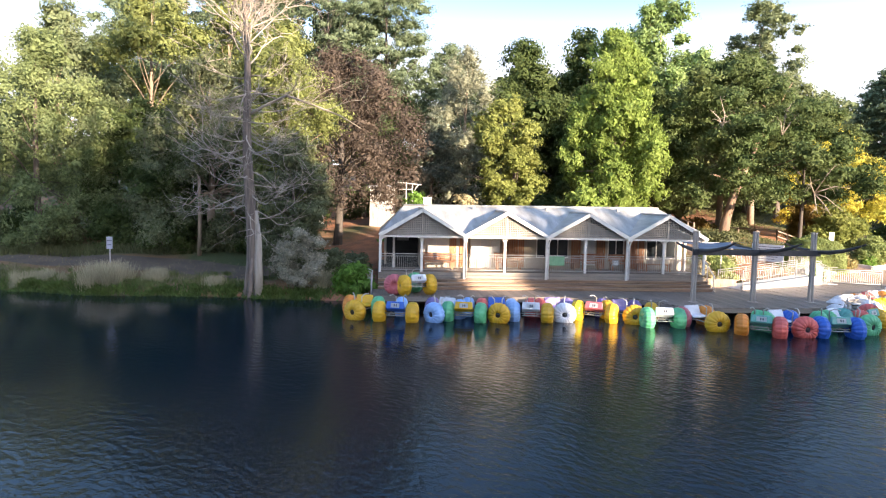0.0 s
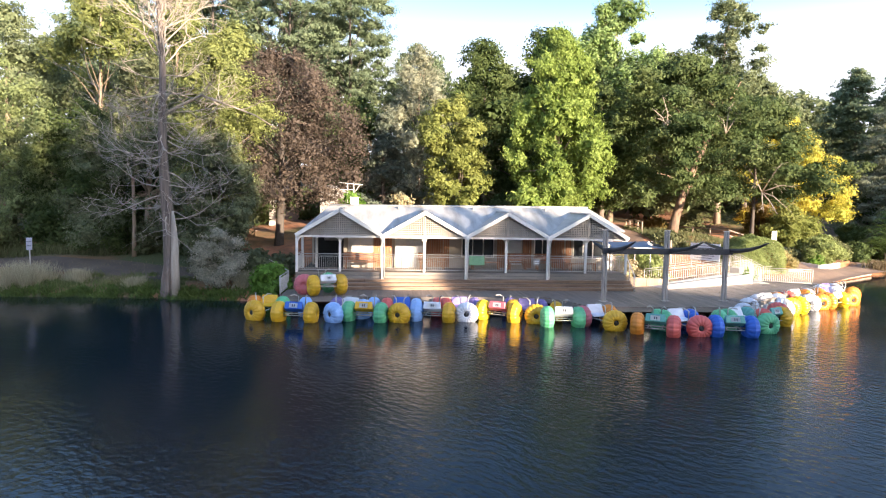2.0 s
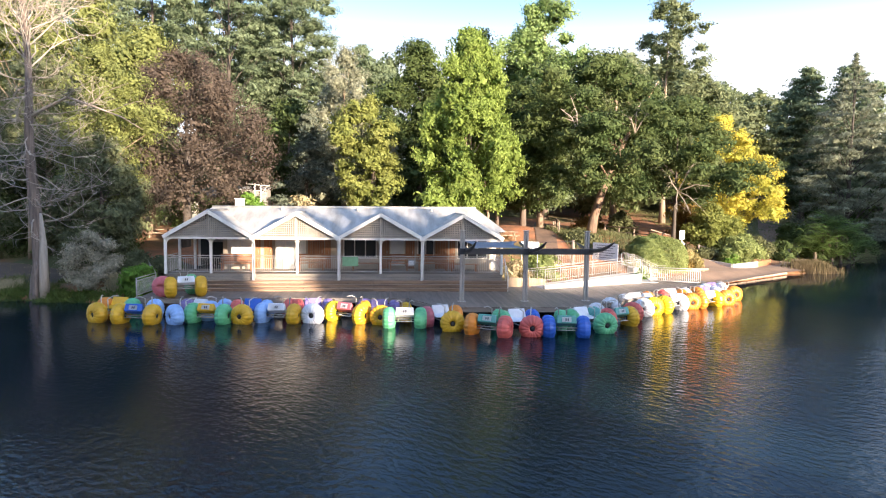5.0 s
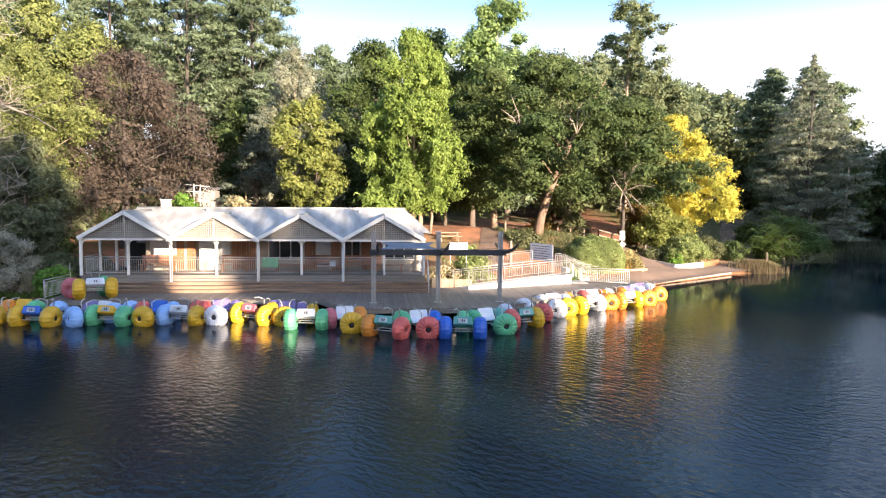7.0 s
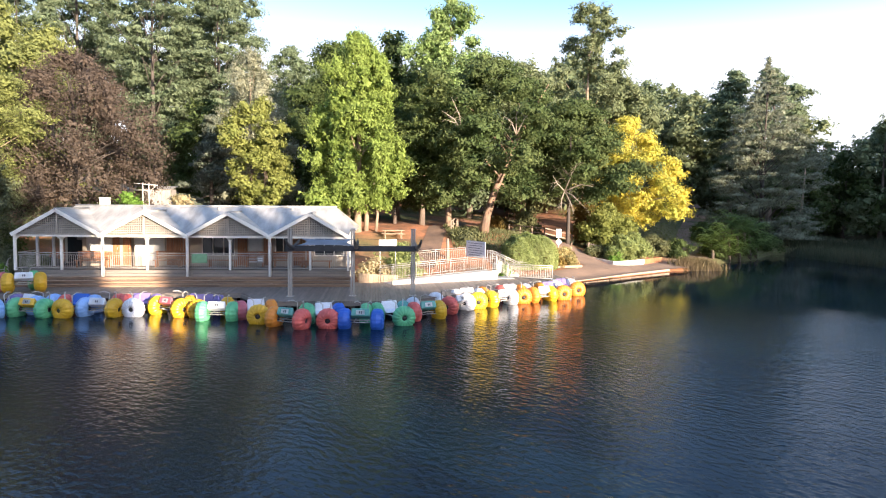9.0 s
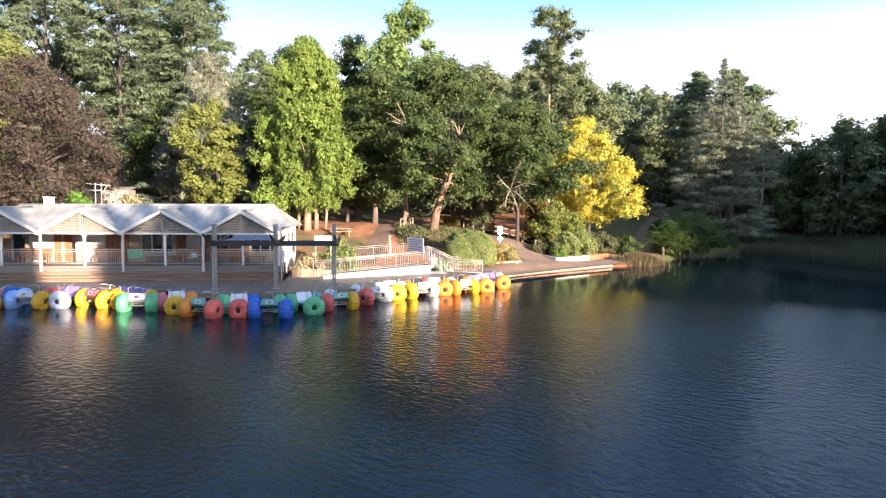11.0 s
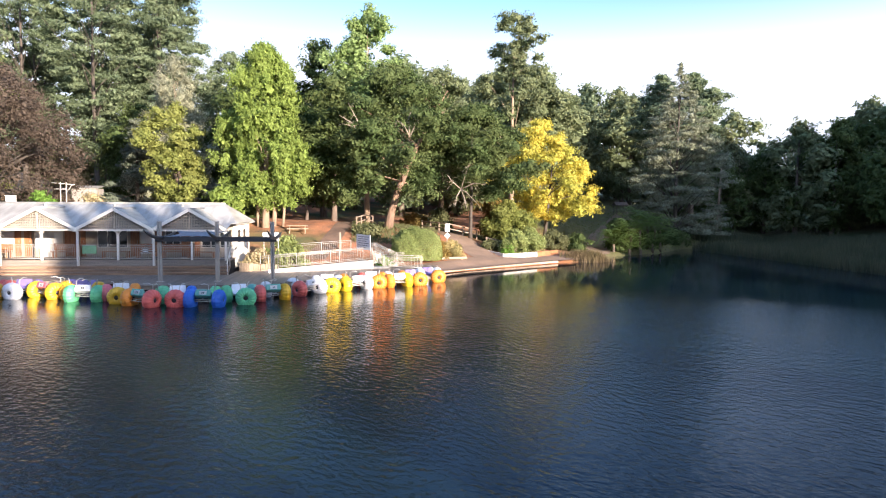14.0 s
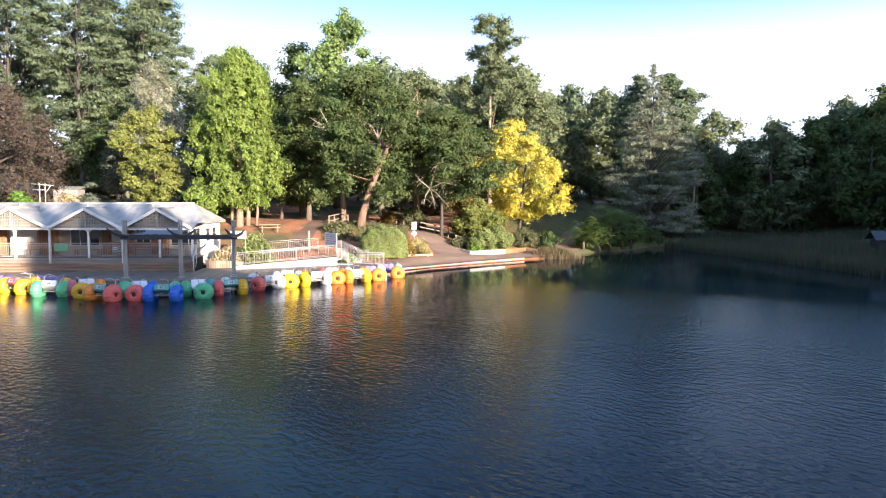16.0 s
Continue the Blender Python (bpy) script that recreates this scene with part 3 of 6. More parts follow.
def bench(x, y, w, turn=0.0, back=True):
    """A slatted timber seat."""
    b = thing("bench", "orange-brown slatted timber bench on the verandah" if back else "long low timber bench on the verandah", "bench", (x, y, FLOOR), turn, group="verandah benches")
    for k in range(4):
        block("seat_slat", (-w / 2, -0.25 + 0.125 * k, 0.42), (w / 2, -0.145 + 0.125 * k, 0.455), M_TIMBER, b, 0.006)
    if back:
        for k in range(4):
            block("back_slat", (-w / 2, 0.27, 0.52 + 0.12 * k), (w / 2, 0.3, 0.62 + 0.12 * k), M_TIMBER, b, 0.006)
    for s in (-1, 1):
        block("leg", (s * (w / 2 - 0.15) - 0.04, -0.25, 0), (s * (w / 2 - 0.15) + 0.04, -0.17, 0.42), M_TIMBER, b)
        block("leg", (s * (w / 2 - 0.15) - 0.04, 0.19, 0), (s * (w / 2 - 0.15) + 0.04, 0.27, 0.98 if back else 0.42), M_TIMBER, b)
    return b


bench(-1.35, 1.9, 2.0)
bench(3.0, 2.2, 1.7)
bench(6.3, 2.3, 1.9, back=False)
bench(8.3, 2.35, 1.3)
bench(10.4, 2.3, 2.0)
bench(12.3, 1.9, 1.8, 0, False)
crate = thing("green_sign_board", "green notice board hung on the verandah railing", "notice board", (5.45, 0.16, FLOOR + 0.45))
block("panel", (-0.45, -0.02, 0), (0.45, 0.01, 0.55), material("green_board", (0.2, 0.38, 0.22), (0.14, 0.3, 0.16), rough=0.5), crate, 0.005)
block("frame", (-0.47, -0.03, 0.55), (0.47, 0.02, 0.59), M_RAIL, crate)
notice = thing("notice", "small pale notice hung on the verandah railing", "notice", (9.0, 0.2, FLOOR + 0.35))
block("sheet", (-0.2, -0.02, 0.12), (0.2, 0.0, 0.5), M_POST, notice)
for k in range(2):
    block("text_bar", (-0.14, -0.026, 0.22 + 0.12 * k), (0.14, -0.021, 0.27 + 0.12 * k), M_SIGN, notice)
lamp = thing("wall_light", "square pale wall lamp case under the verandah roof", "lamp", (-3.4, 5.35, 3.1))
block("case", (-0.4, -0.1, 0), (0.4, 0.04, 0.35), M_POST, lamp, 0.02)

# ---- deck of boards on the water ----
deck = thing("deck", "weathered grey timber boat deck over the water", "deck", kind="structure")


def deck_edge(x):
    """Front and back ends of the board at x."""
    front = -3.3 if x < 8.6 else (-3.3 - 3.0 * min(1, (x - 8.6) / 1.6) if x < 17.2 else -6.3 + (x - 17.2) * 0.72)
    back = -0.74 if x < 14.6 else (1.5 + 0.37 * (x - 14.6) if x < 17.0 else 0.8 + 0.43 * (x - 17.0))
    return front, back


x, w = -5.2, 0.145
while x < 29.2:
    f, b = deck_edge(x)
    if b - f > 0.3:
        bm = bmesh.new()
        lift = 0.004 * math.sin(x * 37.0)
        box(bm, (x + 0.004, f, DECK - 0.05 + lift), (x + w - 0.006, b, DECK + lift))
        part("board", bm, M_DECK, deck)
    x += w
for p, q in (((-5.2, -3.25), (8.6, -3.25)), ((8.6, -3.25), (10.2, -6.2)), ((10.2, -6.2), (17.2, -6.2)), ((17.2, -6.2), (28.6, 2.0)), ((-5.2, -0.76), (14.6, -0.76))):
    stick("edge_beam", (*p, DECK - 0.16), (*q, DECK - 0.16), 0.12, 0.2, M_FASCIA, deck)
for i in range(11):
    for y in (-3.0, -1.2):
        bar("pile", [(-5 + 3.3 * i, y if i < 5 or y > -2 else (-5.6 if i < 7 else deck_edge(-5 + 3.3 * i)[0] + 0.5), -1.5), (-5 + 3.3 * i, y if i < 5 or y > -2 else (-5.6 if i < 7 else deck_edge(-5 + 3.3 * i)[0] + 0.5), DECK - 0.06)], 0.11, M_POST, deck, 8)
railing([(-5.2, -3.1, DECK), (-5.2, -0.4, DECK), (-7.6, 4.6, 1.15)], 1.0, M_RAIL, "railing", "grey metal railing at the deck's end")

# ---- pergola with a shade sail ----
pergola = thing("pergola", "steel pergola with twin posts, dark curved beam and one grey sail", "pergola")
GP = [(11.4, -4.49), (14.73, -4.36), (18.02, -4.26)]
for x, y in GP:
    post = thing("post", "", "", (x, y, DECK))
    post.parent = pergola
    for s in (-1, 1):
        block("upright", (s * 0.064 - 0.052, -0.09, 0), (s * 0.064 + 0.052, 0.09, 4.36 - DECK), M_POST, post, 0.01)
    block("foot_plate", (-0.2, -0.18, 0), (0.2, 0.18, 0.02), M_RAIL, post)
    block("cap", (-0.15, -0.1, 4.36 - DECK), (0.15, 0.1, 4.39 - DECK), M_RAIL, post)
stick("beam", (11.2, -4.66, 3.3), (18.3, -4.42, 3.3), 0.1, 0.3, M_DARK, pergola)
for x, y in GP:
    pts = [(x + 0.2, y + dy, 3.36 + 0.055 * dy * dy * (1 if dy < 0 else 0.8)) for dy in (-3.3, -2.6, -1.8, -0.9, 0, 0.9, 1.8, 2.5)]
    bar("curved_arm", pts, [0.03, 0.07, 0.1, 0.11, 0.11, 0.11, 0.09, 0.04], M_DARK, pergola, 8)


def sail(corners, sag, name="shade_sail"):
    """A stretched cloth with hollow edges between three or four corners."""
    c = [Vector(p) for p in corners]
    if len(c) == 3:
        c.append(c[2])
    bm, rows, n = bmesh.new(), [], 10
    for i in range(n + 1):
        row = []
        for j in range(n + 1):
            u, v = i / n, j / n
            p = c[0].lerp(c[1], u).lerp(c[3].lerp(c[2], u), v)
            mid = sum(c, Vector()) / 4
            pull = 0.28 * (4 * u * (1 - u) * abs(2 * v - 1) ** 2 + 4 * v * (1 - v) * abs(2 * u - 1) ** 2)
            p = p.lerp(mid, pull)
            p.z -= sag * 16 * u * (1 - u) * v * (1 - v)
            row.append(bm.verts.new(p))
        rows.append(row)
    for r, s in zip(rows, rows[1:]):
        for k in range(n):
            bm.faces.new((r[k], r[k + 1], s[k + 1], s[k]))
    bmesh.ops.remove_doubles(bm, verts=bm.verts, dist=0.001)
    bmesh.ops.solidify(bm, geom=bm.faces[:], thickness=0.012)
    return part(name, bm, M_SAIL, pergola, smooth=True)


sail([(11.7, -4.3, 3.42), (14.8, -4.2, 3.42), (14.8, -1.9, 3.68), (11.7, -2.0, 3.68)], 0.06)
for y, z in ((-4.15, 3.5), (-1.9, 3.7)):
    bar("stay_cable", [(14.9, y, z), (16.5, y, z - 0.05), (18.1, y, z)], 0.012, M_DARK, pergola, 5)
steps_rail = thing("handrail", "white bent pipe handrail at the end of the steps", "handrail")
for y in (-0.75, 0.0):
    z0 = DECK if y < -0.5 else 1.24
    bar("upright", [(14.55, y - 0.02, z0), (14.55, y, z0 + 0.95)], 0.03, M_WHITE, steps_rail, 8)
bar("rail", [(14.55, -1.0, 1.45), (14.55, -0.75, 1.65), (14.55, 0.0, 2.19), (14.55, 0.4, 2.5)], 0.03, M_WHITE, steps_rail, 8)

# ---- ramp, planters and fences behind the deck ----
ramp = thing("access_ramp", "pale concrete access ramp with low front wall", "ramp")
bm = bmesh.new()
prof = [((17.05, 0.35), 0.0, 0.22), ((24.35, 3.35), 0.0, 0.62)]
(pa, _, ha), (pb, _, hb) = prof
d = (Vector(pb) - Vector(pa)).normalized()
nrm = Vector((-d.y, d.x))
vs = []
for p, h in ((pa, ha), (pb, hb)):
    for off in (0.0, 0.18):
        for z in (DECK - 0.05, DECK + h):
            vs.append(bm.verts.new((p[0] + nrm.x * off, p[1] + nrm.y * off, z)))
for q in ((0, 1, 5, 4), (2, 6, 7, 3), (1, 3, 7, 5), (0, 2, 3, 1), (4, 5, 7, 6), (0, 4, 6, 2)):
    bm.faces.new([vs[k] for k in q])
bmesh.ops.recalc_face_normals(bm, faces=bm.faces)
part("front_wall", bm, M_CONCRETE, ramp)
sheet("ramp_slab", [[(17.0 + nrm.x * 0.2, 0.35 + nrm.y * 0.2, DECK + 0.02), (24.35 + nrm.x * 0.2, 3.35 + nrm.y * 0.2, DECK + 0.5), (24.35 + nrm.x * 1.7, 3.35 + nrm.y * 1.7, DECK + 0.5), (17.0 + nrm.x * 1.7, 0.35 + nrm.y * 1.7, DECK + 0.02)]], M_CONCRETE, ramp, 0.4)
off = nrm * 0.09
railing([(17.1 + off.x, 0.37 + off.y, DECK + 0.22), (24.3 + off.x, 3.33 + off.y, DECK + 0.62)], 0.95, M_RAIL, "railing", "pale metal railing on the ramp wall", gap=0.16, thin=0.005, bars=0.7)
off = nrm * 1.65
railing([(16.9 + off.x, 0.3 + off.y, DECK + 0.1), (24.2 + off.x, 3.3 + off.y, DECK + 0.55)], 0.95, M_RAIL, "railing", "pale metal railing behind the ramp", gap=0.2, thin=0.0045, bars=0.7)
railing([(24.4, 3.4, DECK + 0.3), (24.9, 4.6, DECK + 0.25), (25.2, 3.6, DECK)], 1.0, M_RAIL, "railing", "grey metal railing at the ramp's corner")
railing([(25.2, 3.9, DECK), (28.0, 2.6, DECK)], 1.0, M_RAIL, "railing", "grey metal railing at the deck's back edge")
railing([(18.0, 5.2, 1.5), (22.6, 6.9, 1.75)], 0.9, M_RAIL, "railing", "pale metal railing on the upper ramp", gap=0.16, thin=0.005, bars=0.7)
block("landing", (24.3, 3.5, 0.3), (25.6, 5.2, DECK + 0.02), M_CONCRETE, ramp)

stair = thing("garden_steps", "short flight of pale concrete steps down to the deck", "steps")
for k in range(5):
    block("step", (24.6 + 0.34 * k, 5.3, 0.3), (24.6 + 0.34 * (k + 1) - 0.004, 6.5, 1.5 - 0.16 * k), M_CONCRETE, stair, 0.012)
for y in (5.25, 6.55):
    railing([(24.2, y, 1.5), (24.6, y, 1.5), (26.3, y, 0.72), (26.9, y, 0.72)], 0.95, M_RAIL, "railing", "grey metal stair railing beside the notice board", gap=0.13, thin=0.005, bars=0.6)

planter = thing("timber_planter", "low retaining wall of upright pale timbers", "planter")
for k in range(16):
    x = 14.9 + k * 0.16
    block("timber", (x, 1.3 + 0.03 * k, 0.55), (x + 0.15, 1.42 + 0.03 * k, 1.3 - 0.01 * k), M_LOG, planter, 0.012)
edging = thing("path_edging", "pale timber edging along the lakeside path", "edging")
line = [(28.2, 4.3), (32.2, 8.0), (36.2, 10.8), (40.2, 13.5), (42.6, 15.1)]
for a, b in zip(line, line[1:]):
    for k in range(3):
        p, q = Vector(a).lerp(Vector(b), k / 3), Vector(a).lerp(Vector(b), (k + 1) / 3 - 0.01)
        stick("sleeper", (p.x, p.y, 0.2), (q.x, q.y, 0.2), 0.2, 0.24, M_KERB, edging)
bed = thing("garden_bed_wall", "low pale rendered wall ending in orange timber round a garden bed", "garden wall")
line = [(36.9, 14.0), (39.0, 15.4), (41.0, 16.9), (42.6, 18.2), (43.9, 19.4)]
for i, (a, b) in enumerate(zip(line, line[1:])):
    for k in range(3):
        p, q = Vector(a).lerp(Vector(b), k / 3), Vector(a).lerp(Vector(b), (k + 1) / 3 - 0.012)
        stick("sleeper", (p.x, p.y, 0.72), (q.x, q.y, 0.72), 0.2, 0.56, M_CONCRETE if i < 2 else M_TIMBER, bed)
stick("sleeper", (36.9, 14.0, 0.8), (35.4, 16.2, 1.05), 0.16, 0.45, M_CONCRETE, bed)
log = thing("log_barrier", "long pale log on short stumps beside the path", "log")
bar("log", [(28.0, 8.4, 0.95), (32.7, 10.3, 0.95)], 0.11, M_LOG, log, 10)
for t in (0.1, 0.9):
    p = Vector((28.0, 8.4)).lerp(Vector((32.7, 10.3)), t)
    bar("stump", [(p.x, p.y, at_ground(p.x, p.y) - 0.1), (p.x, p.y, 0.9)], 0.12, M_LOG, log, 8)


def post_fence(points, h, label, group=""):
    f = thing("post_and_rail_fence", label, "fence")
    for a, b in zip(points, points[1:]):
        a, b = Vector((*a, at_ground(*a))), Vector((*b, at_ground(*b)))
        n = max(1, round((b - a).length / 1.9))
        for k in range(n + 1):
            p = a.lerp(b, k / n)
            block("post", (p.x - 0.06, p.y - 0.06, p.z - 0.3), (p.x + 0.06, p.y + 0.06, p.z + h + 0.08), M_FENCE, f, 0.01)
        for z in (h, h * 0.5):
            stick("rail", a + Vector((0, 0, z)), b + Vector((0, 0, z)), 0.06, 0.1, M_FENCE, f)


post_fence([(30.2, 26.4), (32.4, 20.4), (35.8, 22.4)], 1.0, "weathered timber post and rail fence on the slope")
post_fence([(36.0, 18.0), (38.0, 19.0)], 0.95, "weathered timber post and rail fence by the uphill path")
post_fence([(24.6, 26.0), (23.8, 22.0), (22.9, 18.0)], 1.0, "weathered timber fence beside the steps")
old_post = thing("timber_post", "tall weathered timber post at the foot of the slope path", "post", (21.6, 9.6, at_ground(21.6, 9.6)))
bar("shaft", [(0, 0, -0.2), (0.02, 0, 0.9), (0, 0.02, 1.9)], [0.14, 0.12, 0.11], M_FENCE, old_post, 9)
post_fence([(41.0, 21.5), (46.5, 25.5)], 0.8, "weathered timber fence behind the garden bed")


def sign_board(name, x, y, w, z0, z1, label, lines, posts=2, turn=0.0, panel=None):
    s = thing(name, label, "sign", (x, y, 0), turn)
    g = at_ground(x, y)
    for k in range(posts):
        px = 0 if posts == 1 else (-w / 2 + 0.08 + (w - 0.16) * k / (posts - 1))
        bar("post", [(px, 0.04, g - 0.3), (px, 0.04, z1 - 0.02)], 0.03, M_RAIL, s, 8)
    block("panel", (-w / 2, -0.02, z0), (w / 2, 0.01, z1), panel or M_SIGN, s, 0.004)
    for k in range(lines):
        z = z1 - (z1 - z0) * (k + 1) / (lines + 1)
        block("text_bar", (-w * (0.4 - 0.05 * (k % 2)), -0.027, z - 0.02), (w * (0.4 - 0.08 * (k % 3)), -0.021, z + 0.02), M_INK, s)
    return s


sign_board("info_sign", 23.6, 8.2, 2.4, 1.8, 3.05, "large pale information board with dark lines of text", 6, turn=-62, panel=material("sign_grey", (0.74, 0.74, 0.79), (0.66, 0.66, 0.7), rough=0.5, bump=0))
sign_board("notice_board", 16.8, 3.4, 1.2, 2.8, 3.38, "low white board on two posts beside the ramp shrub", 0, 2)
sign_board("pole_sign", 31.1, 11.5, 0.42, 3.2, 3.92, "white rectangular sign on a thin pole", 2, 1)
sign_board("bank_sign", -20.74, 3.1, 0.34, 2.45, 3.17, "small pale sign on a pole on the grassy bank", 2, 1, panel=material("sign_lavender", (0.4, 0.4, 0.46), (0.33, 0.33, 0.39), rough=0.5, bump=0))
dia = thing("diamond_sign", "white diamond sign fixed on a pole", "sign", (31.1, 11.46, 2.85))
bm = bmesh.new()
box(bm, (-0.2, -0.02, -0.2), (0.2, 0.0, 0.2), 0.004)
bmesh.ops.rotate(bm, verts=bm.verts, matrix=Matrix.Rotation(radians(45), 3, "Y"))
part("panel", bm, M_SIGN, dia)


def picnic_table(x, y, turn=0.0):
    t = thing("picnic_table", "weathered timber picnic table with benches on the slope", "picnic table", (x, y, at_ground(x, y)), turn)
    for k in range(5):
        block("top_board", (-0.95, -0.36 + 0.15 * k, 0.72), (0.95, -0.225 + 0.15 * k, 0.76), M_LOG, t, 0.005)
    for s in (-1, 1):
        for k in range(2):
            block("seat_board", (-0.95, s * 0.72 - 0.14 + 0.145 * k, 0.43), (0.95, s * 0.72 - 0.005 + 0.145 * k, 0.47), M_LOG, t, 0.005)
        stick("leg", (s * 0.7, -0.55, 0), (s * 0.7, 0.2, 0.72), 0.06, 0.09, M_LOG, t, up=(1, 0, 0))
        stick("leg", (s * 0.7, 0.55, 0), (s * 0.7, -0.2, 0.72), 0.06, 0.09, M_LOG, t, up=(1, 0, 0))
        stick("cross_bar", (s * 0.7, -0.8, 0.4), (s * 0.7, 0.8, 0.4), 0.06, 0.08, M_LOG, t)


picnic_table(17.5, 14.9, 4)
picnic_table(-17.0, 26.5, 30)
picnic_table(-11.9, 19.2, 10)
hut = thing("shelter", "small dark open shelter with a pitched roof on the lawn", "shelter", (66.4, 55.8, at_ground(66.4, 55.8)))
hut.scale = (0.7, 0.7, 0.85)
for sx in (-1, 1):
    for sy in (-1, 1):
        block("post", (sx * 1.2 - 0.08, sy * 1.0 - 0.08, 0), (sx * 1.2 + 0.08, sy * 1.0 + 0.08, 1.9), M_BARK, hut)
sheet("roof", [[(-1.6, -1.4, 1.85), (1.6, -1.4, 1.85), (1.6, 0, 2.5), (-1.6, 0, 2.5)], [(-1.6, 0, 2.5), (1.6, 0, 2.5), (1.6, 1.4, 1.85), (-1.6, 1.4, 1.85)]], M_BARK, hut, 0.08)
block("table", (-0.8, -0.4, 0.7), (0.8, 0.4, 0.78), M_LOG, hut)
block("table_leg", (-0.1, -0.1, 0), (0.1, 0.1, 0.7), M_LOG, hut)
x, y = -2.7, 14.8
line_frame = thing("clothes_line", "pale pipe clothes line frame behind the boathouse", "clothes line", (x, y, at_ground(x, y)))
top = 7.25 - at_ground(x, y)
for dx in (-0.24, 0.24):
    bar("upright", [(dx, 0, -0.2), (dx, 0, top)], 0.035, M_WHITE, line_frame, 7)
bar("cross_bar", [(-0.95, 0, top - 0.05), (0.95, 0, top - 0.2)], 0.03, M_WHITE, line_frame, 7)
bar("cross_bar", [(-0.85, 0, top - 0.6), (0.3, 0, top - 0.6)], 0.028, M_WHITE, line_frame, 7)
bar("strut", [(0.24, 0, top - 0.9), (0.75, 0, top - 0.18)], 0.022, M_WHITE, line_frame, 6)
x, y = -4.9, 24.0
garden_shed = thing("garden_shed", "small grey panelled garden shed under the trees", "shed", (x, y, at_ground(x, y)))
high = 6.95 - at_ground(x, y)
for k in range(6):
    block("wall_panel", (-1.2 + 0.4 * k, 0, -0.2), (-0.81 + 0.4 * k, 0.05, high), M_POST, garden_shed, 0.008)
block("side_wall", (1.15, 0.055, -0.2), (1.2, 1.8, high), M_POST, garden_shed)
block("side_wall", (-1.2, 0.055, -0.2), (-1.15, 1.8, high), M_POST, garden_shed)
sheet("roof", [[(-1.35, -0.15, high + 0.02), (1.35, -0.15, high + 0.02), (1.35, 2.0, high + 0.35), (-1.35, 2.0, high + 0.35)]], M_RAIL, garden_shed, 0.05)
gatepost = thing("stone_gatepost", "pale weathered post standing in the garden", "post", (-10.9, 26.0, at_ground(-10.9, 26.0)))
block("shaft", (-0.28, -0.25, -0.1), (0.28, 0.25, 2.3), M_CONCRETE, gatepost, 0.05)
block("cap", (-0.36, -0.33, 2.3), (0.36, 0.33, 2.42), M_CONCRETE, gatepost, 0.03)

# ---- water tricycles ----
PAINT = {"yellow": (0.75, 0.42, 0.02), "blue": (0.03, 0.13, 0.55), "light_blue": (0.3, 0.5, 0.85), "green": (0.13, 0.5, 0.24), "red": (0.66, 0.125, 0.1), "orange": (0.72, 0.25, 0.03), "white": (0.75, 0.76, 0.8),
         "pink": (0.55, 0.14, 0.16), "lemon": (0.85, 0.6, 0.02), "teal": (0.12, 0.38, 0.33), "violet": (0.2, 0.15, 0.35), "lime": (0.35, 0.6, 0.12)}
PAINT = {k: material("plastic_" + k, v, tuple(c * 0.82 for c in v), rough=0.38, scale=3, fine=25, bump=0.06, random_value=0.08) for k, v in PAINT.items()}
WHEELS = {}


def wheel_mesh(colour):
    """A hollow float wheel: a barrel of sixteen swollen lobes with a recessed hole, its axle along x."""
    if colour in WHEELS:
        return WHEELS[colour]
    bm, sides, lobes = bmesh.new(), 80, 16
    profile = [(0.2, 0.12), (0.27, 0.135), (0.3, 0.21), (0.285, 0.34), (0.23, 0.46), (0.15, 0.535), (0.02, 0.55), (0.0, 0.565), (-0.02, 0.55), (-0.15, 0.535), (-0.23, 0.46), (-0.285, 0.34), (-0.3, 0.21), (-0.27, 0.135), (-0.2, 0.12)]
    rings = []
    for x, r in profile:
        ring = []
        for k in range(sides):
            a = math.tau * k / sides
            groove = abs(math.cos(a * lobes / 2)) ** 12
            rr = r * (1 - 0.05 * groove * min(1, r / 0.4))
            xx = x * (1 - 0.12 * groove * min(1, r / 0.3)) if abs(x) > 0.1 else x
            ring.append(bm.verts.new((xx, rr * math.cos(a), rr * math.sin(a))))
        rings.append(ring)
    for r, s in zip(rings, rings[1:]):
        for k in range(sides):
            bm.faces.new((r[k], s[k], s[(k + 1) % sides], r[(k + 1) % sides]))
    for ring in (rings[0][::-1], rings[-1]):
        bm.faces.new(ring)
    bmesh.ops.recalc_face_normals(bm, faces=bm.faces)
    me = bpy.data.meshes.new("wheel")
    bm.to_mesh(me)
    bm.free()
    me.materials.append(PAINT[colour])
    for p in me.polygons:
        p.use_smooth = True
    WHEELS[colour] = me
    return me


